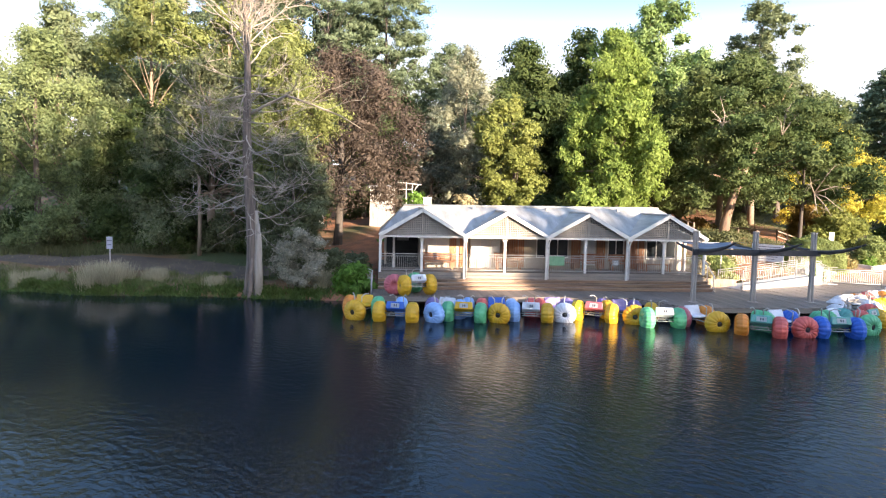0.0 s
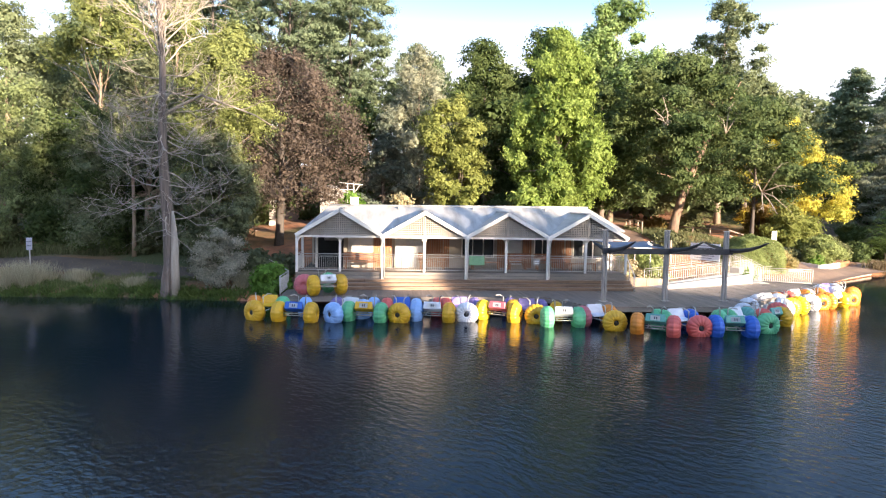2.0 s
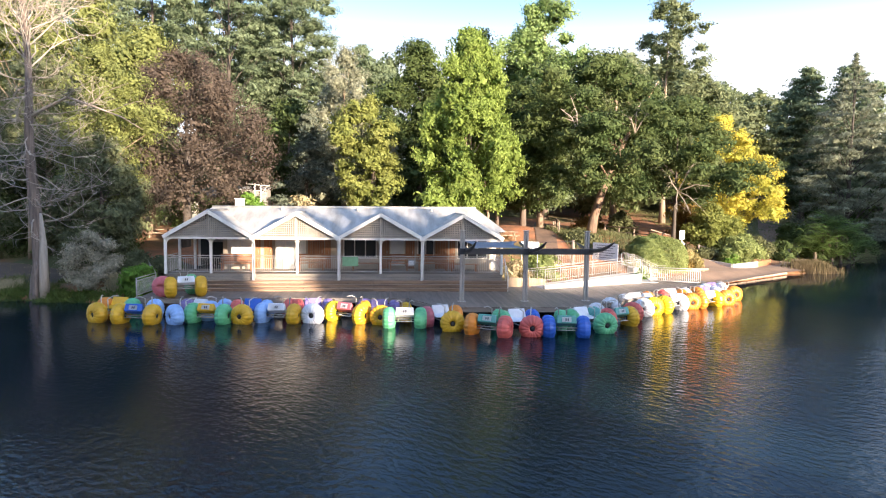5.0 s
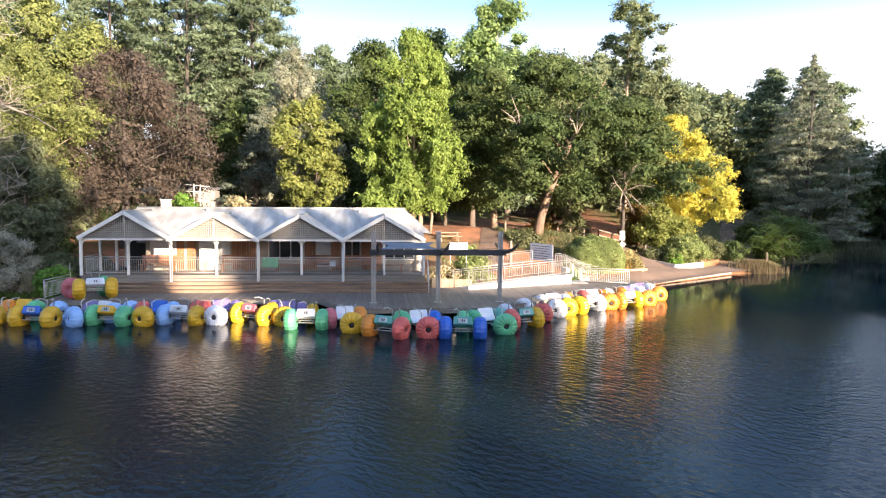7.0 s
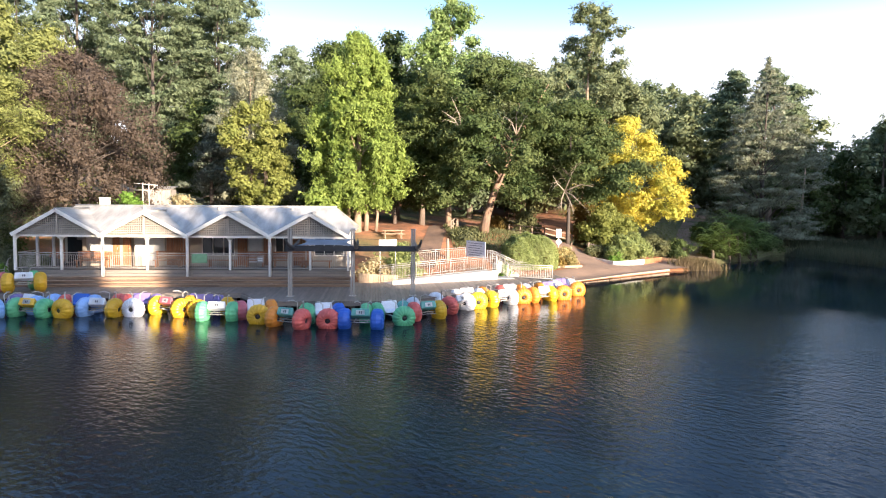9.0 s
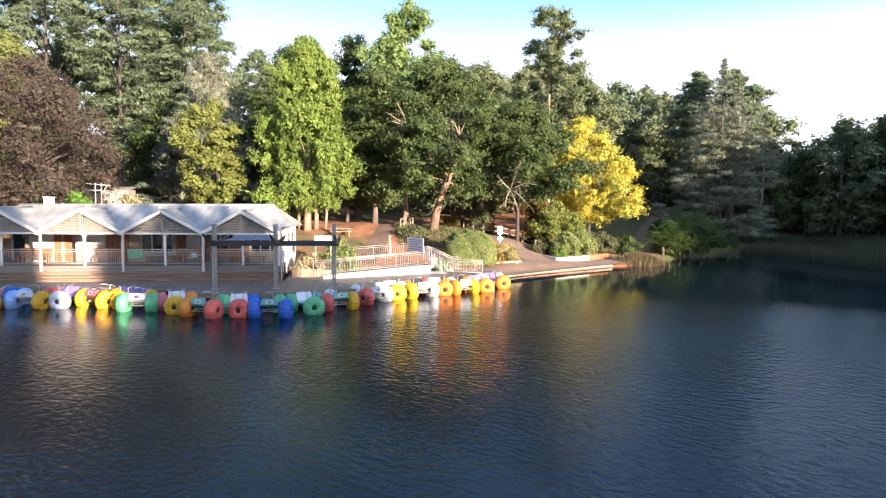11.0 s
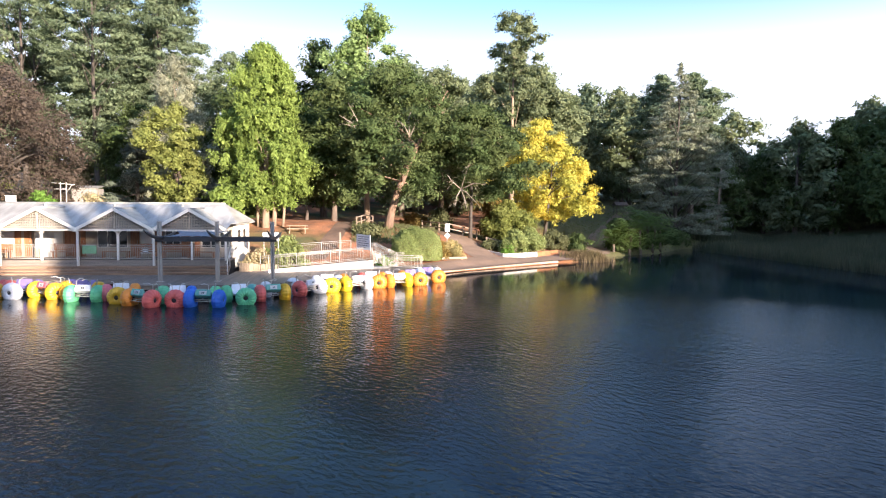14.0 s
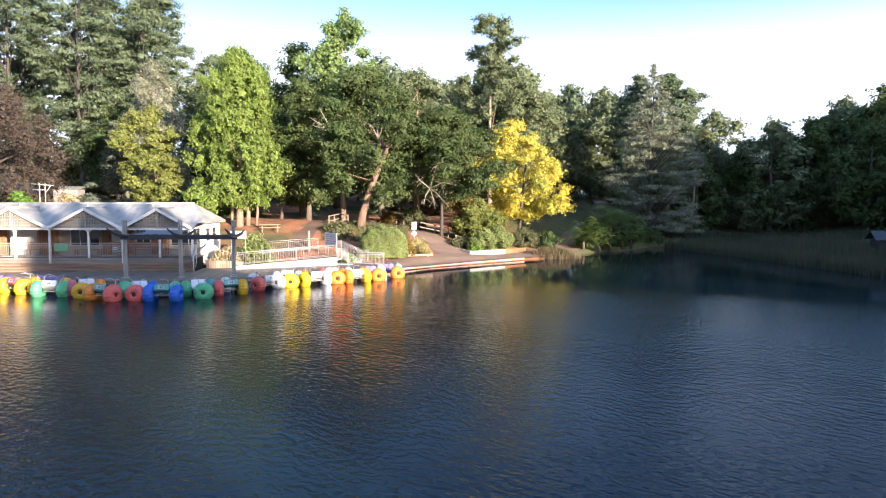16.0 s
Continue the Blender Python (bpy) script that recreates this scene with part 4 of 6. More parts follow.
def tricycle(rear_l, rear_r, cols, seat, name_col, base=0.0, steer=0.0, nose=True, spare=()):
    """A pedal tricycle: two float wheels at the back, one in front, a moulded seat between."""
    a, b = Vector(rear_l), Vector(rear_r)
    mid, axis = (a + b) / 2, (b - a)
    turn = math.degrees(math.atan2(axis.y, axis.x))
    half = max(0.68, min(0.85, axis.length / 2))
    boat = thing("water_tricycle", f"pedal water tricycle with fat {name_col} plastic wheels", "pedal boat", (mid.x, mid.y, base), turn, group="moored water tricycles")
    z = 0.36
    for x, y, c in ((-half, 0, cols[0]), (half, 0, cols[1])) + (((0.0, 1.5, cols[2]),) if nose else ()):
        w = new("wheel", wheel_mesh(c))
        w.parent = boat
        yaw = radians(steer) if y > 1 else 0.0
        w.location, w.rotation_euler = (x, y, z), (0.35 * (x * 7 + y), 0, yaw)
        ca, sa = 0.212 * math.cos(yaw), 0.212 * math.sin(yaw)
        # near-black cylinder that paints the shade inside the wheel's centre hole
        bar("hub", [(x - ca, y - sa, z), (x + ca, y + sa, z)], 0.118, M_DARK, boat, 10)
    for x, y, c, yaw in spare:
        w = new("wheel", wheel_mesh(c))
        w.parent = boat
        w.location, w.rotation_euler = (x, y, z), (0.4, 0, radians(yaw))
    bar("axle", [(-half, 0, z), (half, 0, z)], 0.03, M_RAIL, boat, 6)
    for s in (-1, 1):
        bar("frame_tube", [(s * 0.3, -0.25, 0.3), (s * 0.3, 0.6, 0.36), (s * 0.33, 1.5, z)], 0.025, M_RAIL, boat, 6)
        bar("handle_bar", [(s * 0.16, 0.95, 0.4), (s * 0.18, 1.0, 1.0), (s * 0.3, 0.78, 1.12), (s * 0.4, 0.55, 1.1)], 0.027, M_RAIL, boat, 6)
    bar("rear_tube", [(-0.42, -0.25, 0.3), (0.42, -0.25, 0.3)], 0.022, M_RAIL, boat, 6)
    bm = bmesh.new()
    prof = [(-0.2, 0.92), (-0.14, 0.94), (0.02, 0.55), (0.45, 0.5), (0.5, 0.46), (0.45, 0.42), (-0.05, 0.44), (-0.3, 0.62)]
    rows = [[bm.verts.new((x * (1.0 if k not in (0, 1) else 0.92), y, zz)) for k, (y, zz) in enumerate(prof)] for x in (-0.43, 0.43)]
    n = len(prof)
    for k in range(n):
        bm.faces.new((rows[0][k], rows[0][(k + 1) % n], rows[1][(k + 1) % n], rows[1][k]))
    bm.faces.new(rows[0][::-1])
    bm.faces.new(rows[1])
    bmesh.ops.recalc_face_normals(bm, faces=bm.faces)
    bmesh.ops.bevel(bm, geom=bm.edges[:], offset=0.02, segments=1, affect="EDGES")
    shell = part("seat", bm, PAINT[seat], boat)
    bm = bmesh.new()
    for k, (dx, dz) in enumerate(((0.2, 0.1),)):
        vs = [bm.verts.new((sx * dx, -0.272 + 0.033 * (sz + 1) - 0.012, 0.77 + sz * dz)) for sx, sz in ((-1, -1), (1, -1), (1, 1), (-1, 1))]
        bm.faces.new(vs)
    bmesh.ops.solidify(bm, geom=bm.faces[:], thickness=0.006)
    part("number_plate", bm, M_SIGN, shell)
    bm = bmesh.new()
    for u in (-0.06, 0.03):
        vs = [bm.verts.new((u + sx, -0.283 + 0.033 * (sz * 0.5 + 1) - 0.012, 0.77 + sz * 0.05)) for sx, sz in ((0, -1), (0.05, -1), (0.05, 1), (0, 1))]
        bm.faces.new(vs)
    bmesh.ops.solidify(bm, geom=bm.faces[:], thickness=0.003)
    part("number_bar", bm, M_INK, shell)
    return boat


# moored nose-in: back wheels, then colours of left, right and front wheel, and the seat's
NOSE_IN = [
    ((-4.72, -6.2), (-3.2, -6.5), ("yellow", "yellow", "light_blue"), "blue", "yellow"),
    ((-1.5, -6.1), (0.0, -6.5), ("green", "green", "light_blue"), "yellow", "green"),
    ((1.68, -6.1), (3.2, -6.45), ("light_blue", "yellow", "red"), "white", "mixed"),
    ((4.95, -5.6), (6.35, -6.5), ("lemon", "yellow", "violet"), "pink", "yellow"),
    ((7.66, -7.5), (9.1, -7.6), ("green", "green", "yellow"), "white", "green"),
    ((11.3, -9.1), (12.63, -9.8), ("orange", "red", "green"), "teal", "red"),
    ((14.56, -9.7), (16.05, -9.9), ("blue", "blue", "green"), "teal", "blue"),
    ((17.85, -7.95), (19.15, -7.4), ("red", "yellow", "white"), "teal", "mixed"),
    ((19.85, -6.1), (20.95, -4.9), ("red", "white", "white"), "white", "red and white"),
    ((22.5, -3.9), (23.85, -2.95), ("lemon", "white", "orange"), "white", "yellow"),
    ((25.35, -2.3), (26.6, -1.7), ("orange", "lemon", "white"), "white", "orange"),
]
for a, b, cols, seat, what in NOSE_IN:
    tricycle(a, b, cols, seat, what)
# moored nose-out, the front wheel steered across: front wheel, middle of the back axle
NOSE_OUT = [
    ((-5.88, -6.0), (-5.5, -4.5), ("green", "orange", "yellow"), "yellow", "yellow"),
    ((-2.2, -6.55), (-1.5, -5.2), ("light_blue", "violet", "light_blue"), "white", "light blue"),
    ((0.85, -6.6), (1.0, -5.1), ("light_blue", "red", "yellow"), "blue", "yellow"),
    ((4.05, -6.35), (3.9, -4.9), ("violet", "red", "white"), "violet", "white"),
    ((7.3, -6.9), (7.2, -5.4), ("violet", "yellow", "yellow"), "violet", "yellow"),
    ((10.5, -8.6), (10.1, -7.1), ("orange", "pink", "yellow"), "white", "yellow"),
    ((13.82, -9.8), (13.5, -8.3), ("blue", "green", "red"), "white", "red"),
    ((17.3, -9.15), (16.7, -7.8), ("teal", "green", "green"), "white", "green"),
    ((21.66, -4.4), (21.3, -3.0), ("white", "white", "lemon"), "white", "yellow and white"),
    ((24.64, -2.7), (24.2, -1.3), ("orange", "red", "orange"), "white", "orange"),
    ((27.5, -1.4), (27.0, 0.0), ("white", "orange", "orange"), "violet", "orange and white"),
    ((28.95, 0.4), (28.4, 1.7), ("white", "white", "orange"), "violet", "orange and white"),
]
for f, m, cols, seat, what in NOSE_OUT:
    f, m = Vector(f), Vector(m)
    d = (f - m).normalized()
    side = Vector((d.y, -d.x)) * 0.72
    tricycle(m - side, m + side, cols, seat, what, steer=72)
tricycle((-3.5, -3.15), (-2.15, -2.6), ("yellow", "yellow", "pink"), "white", "yellow and pink", base=DECK + 0.18, nose=False, spare=((-1.05, 0.55, "pink", 62), (0.35, 1.0, "green", 10)))

kiosk = thing("kiosk", "small dark green lakeside kiosk with a white sign among reeds", "kiosk", (77.4, 6.4, at_ground(77.4, 6.4) - 0.7), -28)
block("base", (-2.6, -1.5, -0.5), (2.6, 1.5, 0.35), M_CONCRETE, kiosk, 0.02)
block("wall", (-2.5, -1.4, 0.35), (2.5, 1.4, 2.35), M_DARK, kiosk, 0.02)
sheet("roof", [[(-2.9, -1.9, 2.3), (2.9, -1.9, 2.3), (2.9, 0, 3.1), (-2.9, 0, 3.1)], [(-2.9, 0, 3.1), (2.9, 0, 3.1), (2.9, 1.9, 2.3), (-2.9, 1.9, 2.3)]], M_DARK, kiosk, 0.08)
board = block("sign_board", (-1.7, -1.46, 1.25), (1.3, -1.405, 1.95), M_SIGN, kiosk, 0.01)
for k in range(5):
    block("sign_bar", (-1.5 + 0.4 * k, -1.475, 1.45), (-1.22 + 0.4 * k, -1.46, 1.75), M_DARK, board)

# ---- plants ----
rng = np.random.default_rng(7)


def unit(v):
    return v / np.maximum(np.linalg.norm(v, axis=-1, keepdims=True), 1e-9)


def leaf_quads(centres, normals, size, aspect=0.55, droop=0.0):
    """Leaf sprays as small folded diamonds."""
    n = len(centres)
    t = unit(np.cross(normals, rng.normal(size=(n, 3))))
    if droop:
        t = unit(t * (1 - droop) + np.array([0, 0, -1.0]) * droop)
    b = unit(np.cross(normals, t))
    s = size * rng.uniform(0.6, 1.3, (n, 1))
    mid = centres + normals * s * 0.12
    verts = np.stack([centres - t * s, mid + b * s * aspect, centres + t * s, mid - b * s * aspect], 1).reshape(-1, 3)
    return verts, np.arange(4 * n).reshape(-1, 4)


def crown_points(lobes, count, shell=0.5, spread_=0.48, up=0.25, tufts=11, tight=0.21):
    """Places and normals of leaf sprays, in tufts round a set of lobes (x, y, z, rx, rz)."""
    lobes = np.asarray(lobes, float)
    out = unit(rng.normal(size=(len(lobes), tufts, 3)) + np.array([0, 0, 0.25]))
    reach = shell + (1.0 - shell) * rng.random((len(lobes), tufts, 1)) ** 0.5
    weight = lobes[:, 3] * (lobes[:, 3] + lobes[:, 4])
    pick = rng.choice(len(lobes), count, p=weight / weight.sum())
    which = rng.integers(0, tufts, count)
    l = lobes[pick]
    d = out[pick, which] * reach[pick, which]
    local = d + rng.normal(size=(count, 3)) * tight * np.array([1, 1, 0.8])
    p = l[:, :3] + local * np.stack([l[:, 3], l[:, 3], l[:, 4]], 1)
    nrm = unit(unit(local) + rng.normal(size=(count, 3)) * spread_ + np.array([0, 0, up]))
    return p, nrm


def limbs(bm, base, lobes, trunk_r, top, bend=0.3, count=14, fork=0.35, lean=(0, 0)):
    """A tapered trunk with limbs out to some of the lobes."""
    base = Vector(base)
    pts, rad = [], []
    ax, ay = rng.uniform(-bend, bend), rng.uniform(-bend, bend)
    for k in range(9):
        u = k / 8
        pts.append(base + Vector((ax * math.sin(u * 3.0) + lean[0] * u ** 1.4, ay * math.sin(u * 2.4) + lean[1] * u ** 1.4, u * top)))
        rad.append(trunk_r * (1.25 - u if k == 0 else (1 - u) ** 0.8 + 0.06))
    tube(bm, pts, rad, 9)
    for i in rng.permutation(len(lobes))[:count]:
        l = lobes[i]
        u = min(0.92, max(fork, (l[2] - base.z) / max(top, 0.1) - 0.22))
        k = int(u * 8)
        a = pts[k].lerp(pts[min(k + 1, 8)], u * 8 - k)
        b = Vector(l[:3])
        m1 = a.lerp(b, 0.45) + Vector((rng.uniform(-0.3, 0.3), rng.uniform(-0.3, 0.3), 0.25))
        r = trunk_r * max(0.12, 0.42 * (1 - u))
        tube(bm, [a, a.lerp(m1, 0.5), m1, m1.lerp(b, 0.6), b], [r, r * 0.8, r * 0.6, r * 0.4, r * 0.15], 6)


PROFILES = {
    "round": [(0, 0.35), (0.12, 0.75), (0.35, 1.0), (0.65, 0.92), (0.85, 0.6), (1, 0.15)],
    "egg": [(0, 0.55), (0.1, 0.9), (0.3, 1.0), (0.6, 0.78), (0.85, 0.42), (1, 0.08)],
    "cone": [(0, 0.9), (0.1, 1.0), (0.4, 0.68), (0.7, 0.36), (1, 0.04)],
    "spire": [(0, 0.8), (0.08, 1.0), (0.35, 0.86), (0.65, 0.62), (0.85, 0.4), (1, 0.08)],
    "dome": [(0, 0.8), (0.2, 1.0), (0.5, 0.95), (0.8, 0.65), (1, 0.2)],
    "fir": [(0, 0.97), (0.08, 1.0), (0.35, 0.9), (0.62, 0.68), (0.81, 0.42), (1, 0.03)],
    "column": [(0, 0.6), (0.08, 0.95), (0.3, 1.0), (0.55, 0.86), (0.78, 0.64), (0.92, 0.42), (1, 0.12)],
    "flame": [(0, 0.6), (0.15, 0.95), (0.35, 1.0), (0.55, 0.8), (0.68, 0.6), (0.85, 0.64), (0.95, 0.5), (1, 0.25)],
    "tall": [(0, 0.3), (0.2, 0.7), (0.45, 0.95), (0.7, 1.0), (0.88, 0.65), (1, 0.2)],
}


def make_lobes(x, y, z0, z1, radius, profile, n, lobe, flat=0.8, squash=1.0, lean=(0, 0), wob=1.0):
    prof = np.array(PROFILES[profile])
    out, ph = [], rng.uniform(0, 6.28, 4)
    for k in range(n):
        u = (k + rng.random()) / n
        r = np.interp(u, prof[:, 0], prof[:, 1]) * radius
        a = rng.random() * math.tau
        r *= 1 + wob * (0.2 * math.sin(2 * a + ph[0] + 5 * u) + 0.16 * math.sin(3 * a + ph[1] - 9 * u) + 0.08 * math.sin(14 * u + ph[2]))
        q = math.sqrt(rng.uniform(0.15, 1.0)) * max(0.0, r - lobe * 0.5)
        s = lobe * rng.uniform(0.65, 1.25) * (0.6 + 0.4 * min(1, r / max(radius, 0.1) + 0.2))
        if profile == "fir":
            s *= max(0.42, min(1.0, r / radius + 0.2))
        out.append((x + q * math.cos(a) + lean[0] * u, y + q * math.sin(a) * squash + lean[1] * u, z0 + u * (z1 - z0), s, s * flat))
    return out


def tree(x, y, top, radius, mat, label, profile="round", clear=0.2, n=34, lobe=1.6, leaves=9000, size=0.3, trunk=0.3, bark=None, flat=0.8, shell=0.5, aspect=0.55, droop=0.0, name="tree", limb=14, category="tree", up=0.25, lean=(0, 0), squash=1.0, base=None, dense=1.7, fine=0.59, wob=1.0, trunk_lean=(0, 0), tight=0.21, tufts=11, seed=0):
    """A tree at (x, y) whose top is at height top above the lake."""
    global rng
    rng = np.random.default_rng(int(abs(x) * 131 + abs(y) * 37) + seed)
    g = at_ground(x, y) if base is None else base
    t = thing(name, label, category, (x, y, g))
    total = top - g
    lobes = make_lobes(0, 0, total * clear, total - lobe * flat * 0.7, radius, profile, n, lobe, flat, squash, lean, wob)
    p, nrm = crown_points(lobes, int(leaves * dense), shell, up=up, tight=tight, tufts=tufts)
    v, q = leaf_quads(p, nrm, size * fine, aspect * 0.72, droop)
    inner = [(a, b, c, r * 0.5, s * 0.5) for a, b, c, r, s in lobes]
    p, nrm = crown_points(inner, int(leaves * 0.3), 0.2, tight=0.2)
    v2, q2 = leaf_quads(p, nrm, size * 0.95, 0.6)
    v, q = np.concatenate([v, v2]), np.concatenate([q, q2 + len(v)])
    quick_mesh("crown", v, q, mat, t)
    if trunk:
        bm = bmesh.new()
        limbs(bm, (0, 0, -0.3), lobes, trunk, total * 0.86, count=limb, lean=trunk_lean, fork=0.06 if profile == "fir" else 0.35)
        part("trunk", bm, bark or M_BARK, t, smooth=True)
    return t


F_DARK = foliage("dark", (0.072, 0.108, 0.036), (0.118, 0.152, 0.052))
F_OLIVE = foliage("olive", (0.13, 0.145, 0.066), (0.18, 0.185, 0.09))
F_GREYGREEN = foliage("grey_green", (0.28, 0.29, 0.2), (0.36, 0.365, 0.255))
F_BLUEGREY = foliage("blue_grey", (0.13, 0.16, 0.115), (0.19, 0.21, 0.155))
F_LIME = foliage("lime", (0.175, 0.245, 0.052), (0.25, 0.325, 0.082))
F_OAK = foliage("oak", (0.2, 0.23, 0.06), (0.28, 0.3, 0.09))
F_COPPER = foliage("copper", (0.1, 0.078, 0.062), (0.135, 0.104, 0.08), scale=0.8)
F_YELLOW = foliage("yellow", (0.72, 0.59, 0.1), (0.44, 0.45, 0.095), scale=0.22)
F_PINE = foliage("pine", (0.14, 0.19, 0.108), (0.205, 0.25, 0.145))
F_WATTLE = foliage("wattle", (0.075, 0.118, 0.042), (0.135, 0.165, 0.06), scale=0.3)
F_GUM = foliage("gum", (0.17, 0.21, 0.105), (0.23, 0.26, 0.14))
F_GOLDGUM = foliage("gold_gum", (0.25, 0.275, 0.088), (0.195, 0.225, 0.08))
F_BRIGHT = foliage("bright", (0.22, 0.31, 0.108), (0.3, 0.4, 0.156))
F_CEDAR = foliage("cedar", (0.21, 0.23, 0.16), (0.29, 0.31, 0.215), scale=0.25)
F_SILVER = foliage("silver", (0.36, 0.34, 0.26), (0.46, 0.43, 0.34))
F_FERN = foliage("fern", (0.12, 0.24, 0.036), (0.18, 0.3, 0.06))
F_STRAW = foliage("straw", (0.42, 0.34, 0.204), (0.3, 0.26, 0.132), translucent=0.2)
F_SAGE = foliage("sage", (0.23, 0.28, 0.095), (0.31, 0.35, 0.135))
F_GRASS = foliage("grass", (0.12, 0.16, 0.048), (0.2, 0.2, 0.084), translucent=0.25)
F_REED = foliage("reed", (0.06, 0.075, 0.042), (0.1, 0.1, 0.06), translucent=0.2)
F_DULL = foliage("dull_grey_green", (0.145, 0.165, 0.088), (0.205, 0.225, 0.12))
F_PALE = foliage("pale_olive", (0.17, 0.215, 0.09), (0.24, 0.285, 0.125))
F_TUSSOCK = foliage("tussock", (0.5, 0.44, 0.3), (0.34, 0.3, 0.19), translucent=0.2)
F_BROWNREED = foliage("brown_reed", (0.2, 0.145, 0.085), (0.14, 0.115, 0.06), translucent=0.2)
F_DRY = foliage("dry_grass", (0.46, 0.37, 0.17), (0.33, 0.29, 0.12), translucent=0.2)
F_TREEFERN = foliage("tree_fern", (0.125, 0.195, 0.05), (0.17, 0.24, 0.068))
F_BRIGHTLOW = foliage("creeper", (0.09, 0.14, 0.035), (0.14, 0.19, 0.05))
F_AUTUMN = foliage("autumn", (0.32, 0.2, 0.06), (0.25, 0.19, 0.06))

# trees named by what they look like, nearest first
tree(-3.0, 34.0, 17.5, 4.6, F_DARK, "dark green tree in the shade behind the spruce", "round", 0.04, 40, 1.8, 9000, 0.34, 0.3)
tree(7.5, 33.0, 16.5, 4.4, F_DARK, "dark green tree in the shade behind the casuarina", "round", 0.04, 40, 1.8, 9000, 0.34, 0.3)
tree(14.4, 16.2, 20.6, 4.6, F_LIME, "tall bright green deciduous tree with drooping leaf clusters", "column", 0.13, 150, 1.0, 29000, 0.27, 0.33, M_PALEBARK, 1.25, 0.5, 0.45, 0.5, limb=20, wob=0.35, tight=0.19, tufts=10)
tree(6.2, 17.5, 15.0, 3.3, F_OAK, "yellow-green broadleaf tree with ragged clumps", "tall", 0.12, 46, 1.05, 13000, 0.25, 0.22, flat=0.75, limb=16)
tree(-8.4, 15.0, 18.0, 7.7, F_COPPER, "large dome-shaped copper beech with dark red-brown leaves", "dome", 0.2, 150, 1.45, 26000, 0.175, 0.34, M_PINEBARK, flat=0.8, shell=0.3, limb=44, wob=0.35, tight=0.26)
wattle = tree(26.0, 18.7, 19.8, 8.0, F_WATTLE, "broad dark green wattle with a leaning pale trunk", "dome", 0.21, 90, 1.75, 27000, 0.27, 0.42, M_WATTLEBARK, 0.62, limb=14, lean=(0.5, -0.6), trunk_lean=(6.0, 0))
drooping = tree(34.8, 20.6, 16.3, 6.5, F_WATTLE, "broad dark green wattle hanging low over the slope", "dome", 0.34, 60, 1.75, 22000, 0.27, 0.2, M_PINEBARK, flat=0.6)
tree(20.5, 22.0, 17.5, 5.5, F_DARK, "dark green tree in the shade of the slope", "round", 0.15, 46, 1.7, 13000, 0.29, 0.3)
tree(46.4, 32.4, 16.8, 7.4, F_YELLOW, "golden yellow autumn tree with a rounded crown", "egg", 0.16, 130, 1.15, 22000, 0.26, 0.24, M_PINEBARK, flat=0.85, wob=0.3, shell=0.4, lean=(-0.8, 0), trunk_lean=(1.0, 0))
tree(39.0, 21.5, 6.4, 2.5, F_OAK, "olive green bushy tree by the path with yellowing tips", "round", 0.06, 40, 1.0, 11000, 0.22, 0.16, up=0.0)
tree(38.0, 24.5, 7.0, 2.4, F_AUTUMN, "small tree turning yellow on the slope", "round", 0.12, 20, 1.0, 4500, 0.24, 0.14)
tree(24.0, 29.0, 28.6, 4.6, F_BRIGHT, "tall airy light green poplar", "tall", 0.25, 80, 1.3, 17000, 0.32, 0.34, M_PALEBARK, 0.95, 0.3)
tree(45.2, 45.5, 33.8, 6.6, F_GUM, "very tall slender gum tree with an open crown", "flame", 0.25, 96, 1.4, 17000, 0.34, 0.4, M_PALEBARK, 0.8, 0.3, wob=1.3)
tree(50.0, 47.0, 25.0, 6.0, F_GUM, "tall gum tree with a broad grey-green crown", "round", 0.2, 46, 2.2, 11000, 0.42, 0.4)
tree(68.0, 40.0, 26.3, 7.6, F_CEDAR, "tall grey cedar with drooping layered branches", "fir", 0.02, 360, 1.3, 26000, 0.28, 0.3, M_PINEBARK, 0.3, 0.15, 0.3, limb=60, wob=0.3, tight=0.36)
tree(0.0, 25.5, 14.5, 3.8, F_BLUEGREY, "blue-grey spruce with layered branches", "cone", 0.05, 60, 1.1, 13000, 0.25, 0.25, flat=0.45)
tree(3.4, 27.0, 21.8, 5.6, F_GREYGREEN, "pale grey-green feathery casuarina", "egg", 0.12, 60, 1.4, 15000, 0.26, 0.3, M_PALEBARK, 1.1, 0.3, 0.3, 0.2)
tree(11.5, 36.5, 25.6, 6.2, F_DARK, "large dark green oak on the hill", "dome", 0.15, 30, 2.4, 13000, 0.38, 0.4)
tree(18.5, 36.0, 26.2, 6.2, F_DARK, "large dark green oak on the hill", "dome", 0.15, 30, 2.4, 13000, 0.38, 0.4)
tree(33.0, 32.0, 22.8, 6.0, F_GUM, "broad gum tree with grey-green leaves and pale limbs", "round", 0.2, 46, 1.9, 12000, 0.34, 0.35, M_PALEBARK, 0.7, 0.3, limb=26)
for px, py, ptop, pr, lv in ((-5.0, 48.0, 40.0, 6.6, 22000), (-12.0, 45.0, 42.0, 7.5, 15000), (-22.0, 47.0, 44.0, 8.0, 16000), (4.0, 52.0, 28.0, 5.5, 12000), (-31.0, 50.0, 40.0, 7.0, 12000)):
    tree(px, py, ptop, pr, F_PINE, "tall pine with layered clumps of needles and bare lower trunk", "tall", 0.16, 190, 1.6, lv, 0.34, 0.34, M_PINEBARK, 0.42, 0.2, 0.35, limb=26, wob=0.5)
tree(-11.2, 8.0, 16.7, 3.3, F_GOLDGUM, "golden-green wattle with fine leaves behind the dead conifer", "tall", 0.2, 60, 1.2, 22000, 0.16, 0.22, M_PALEBARK, 0.8, 0.4, limb=22)
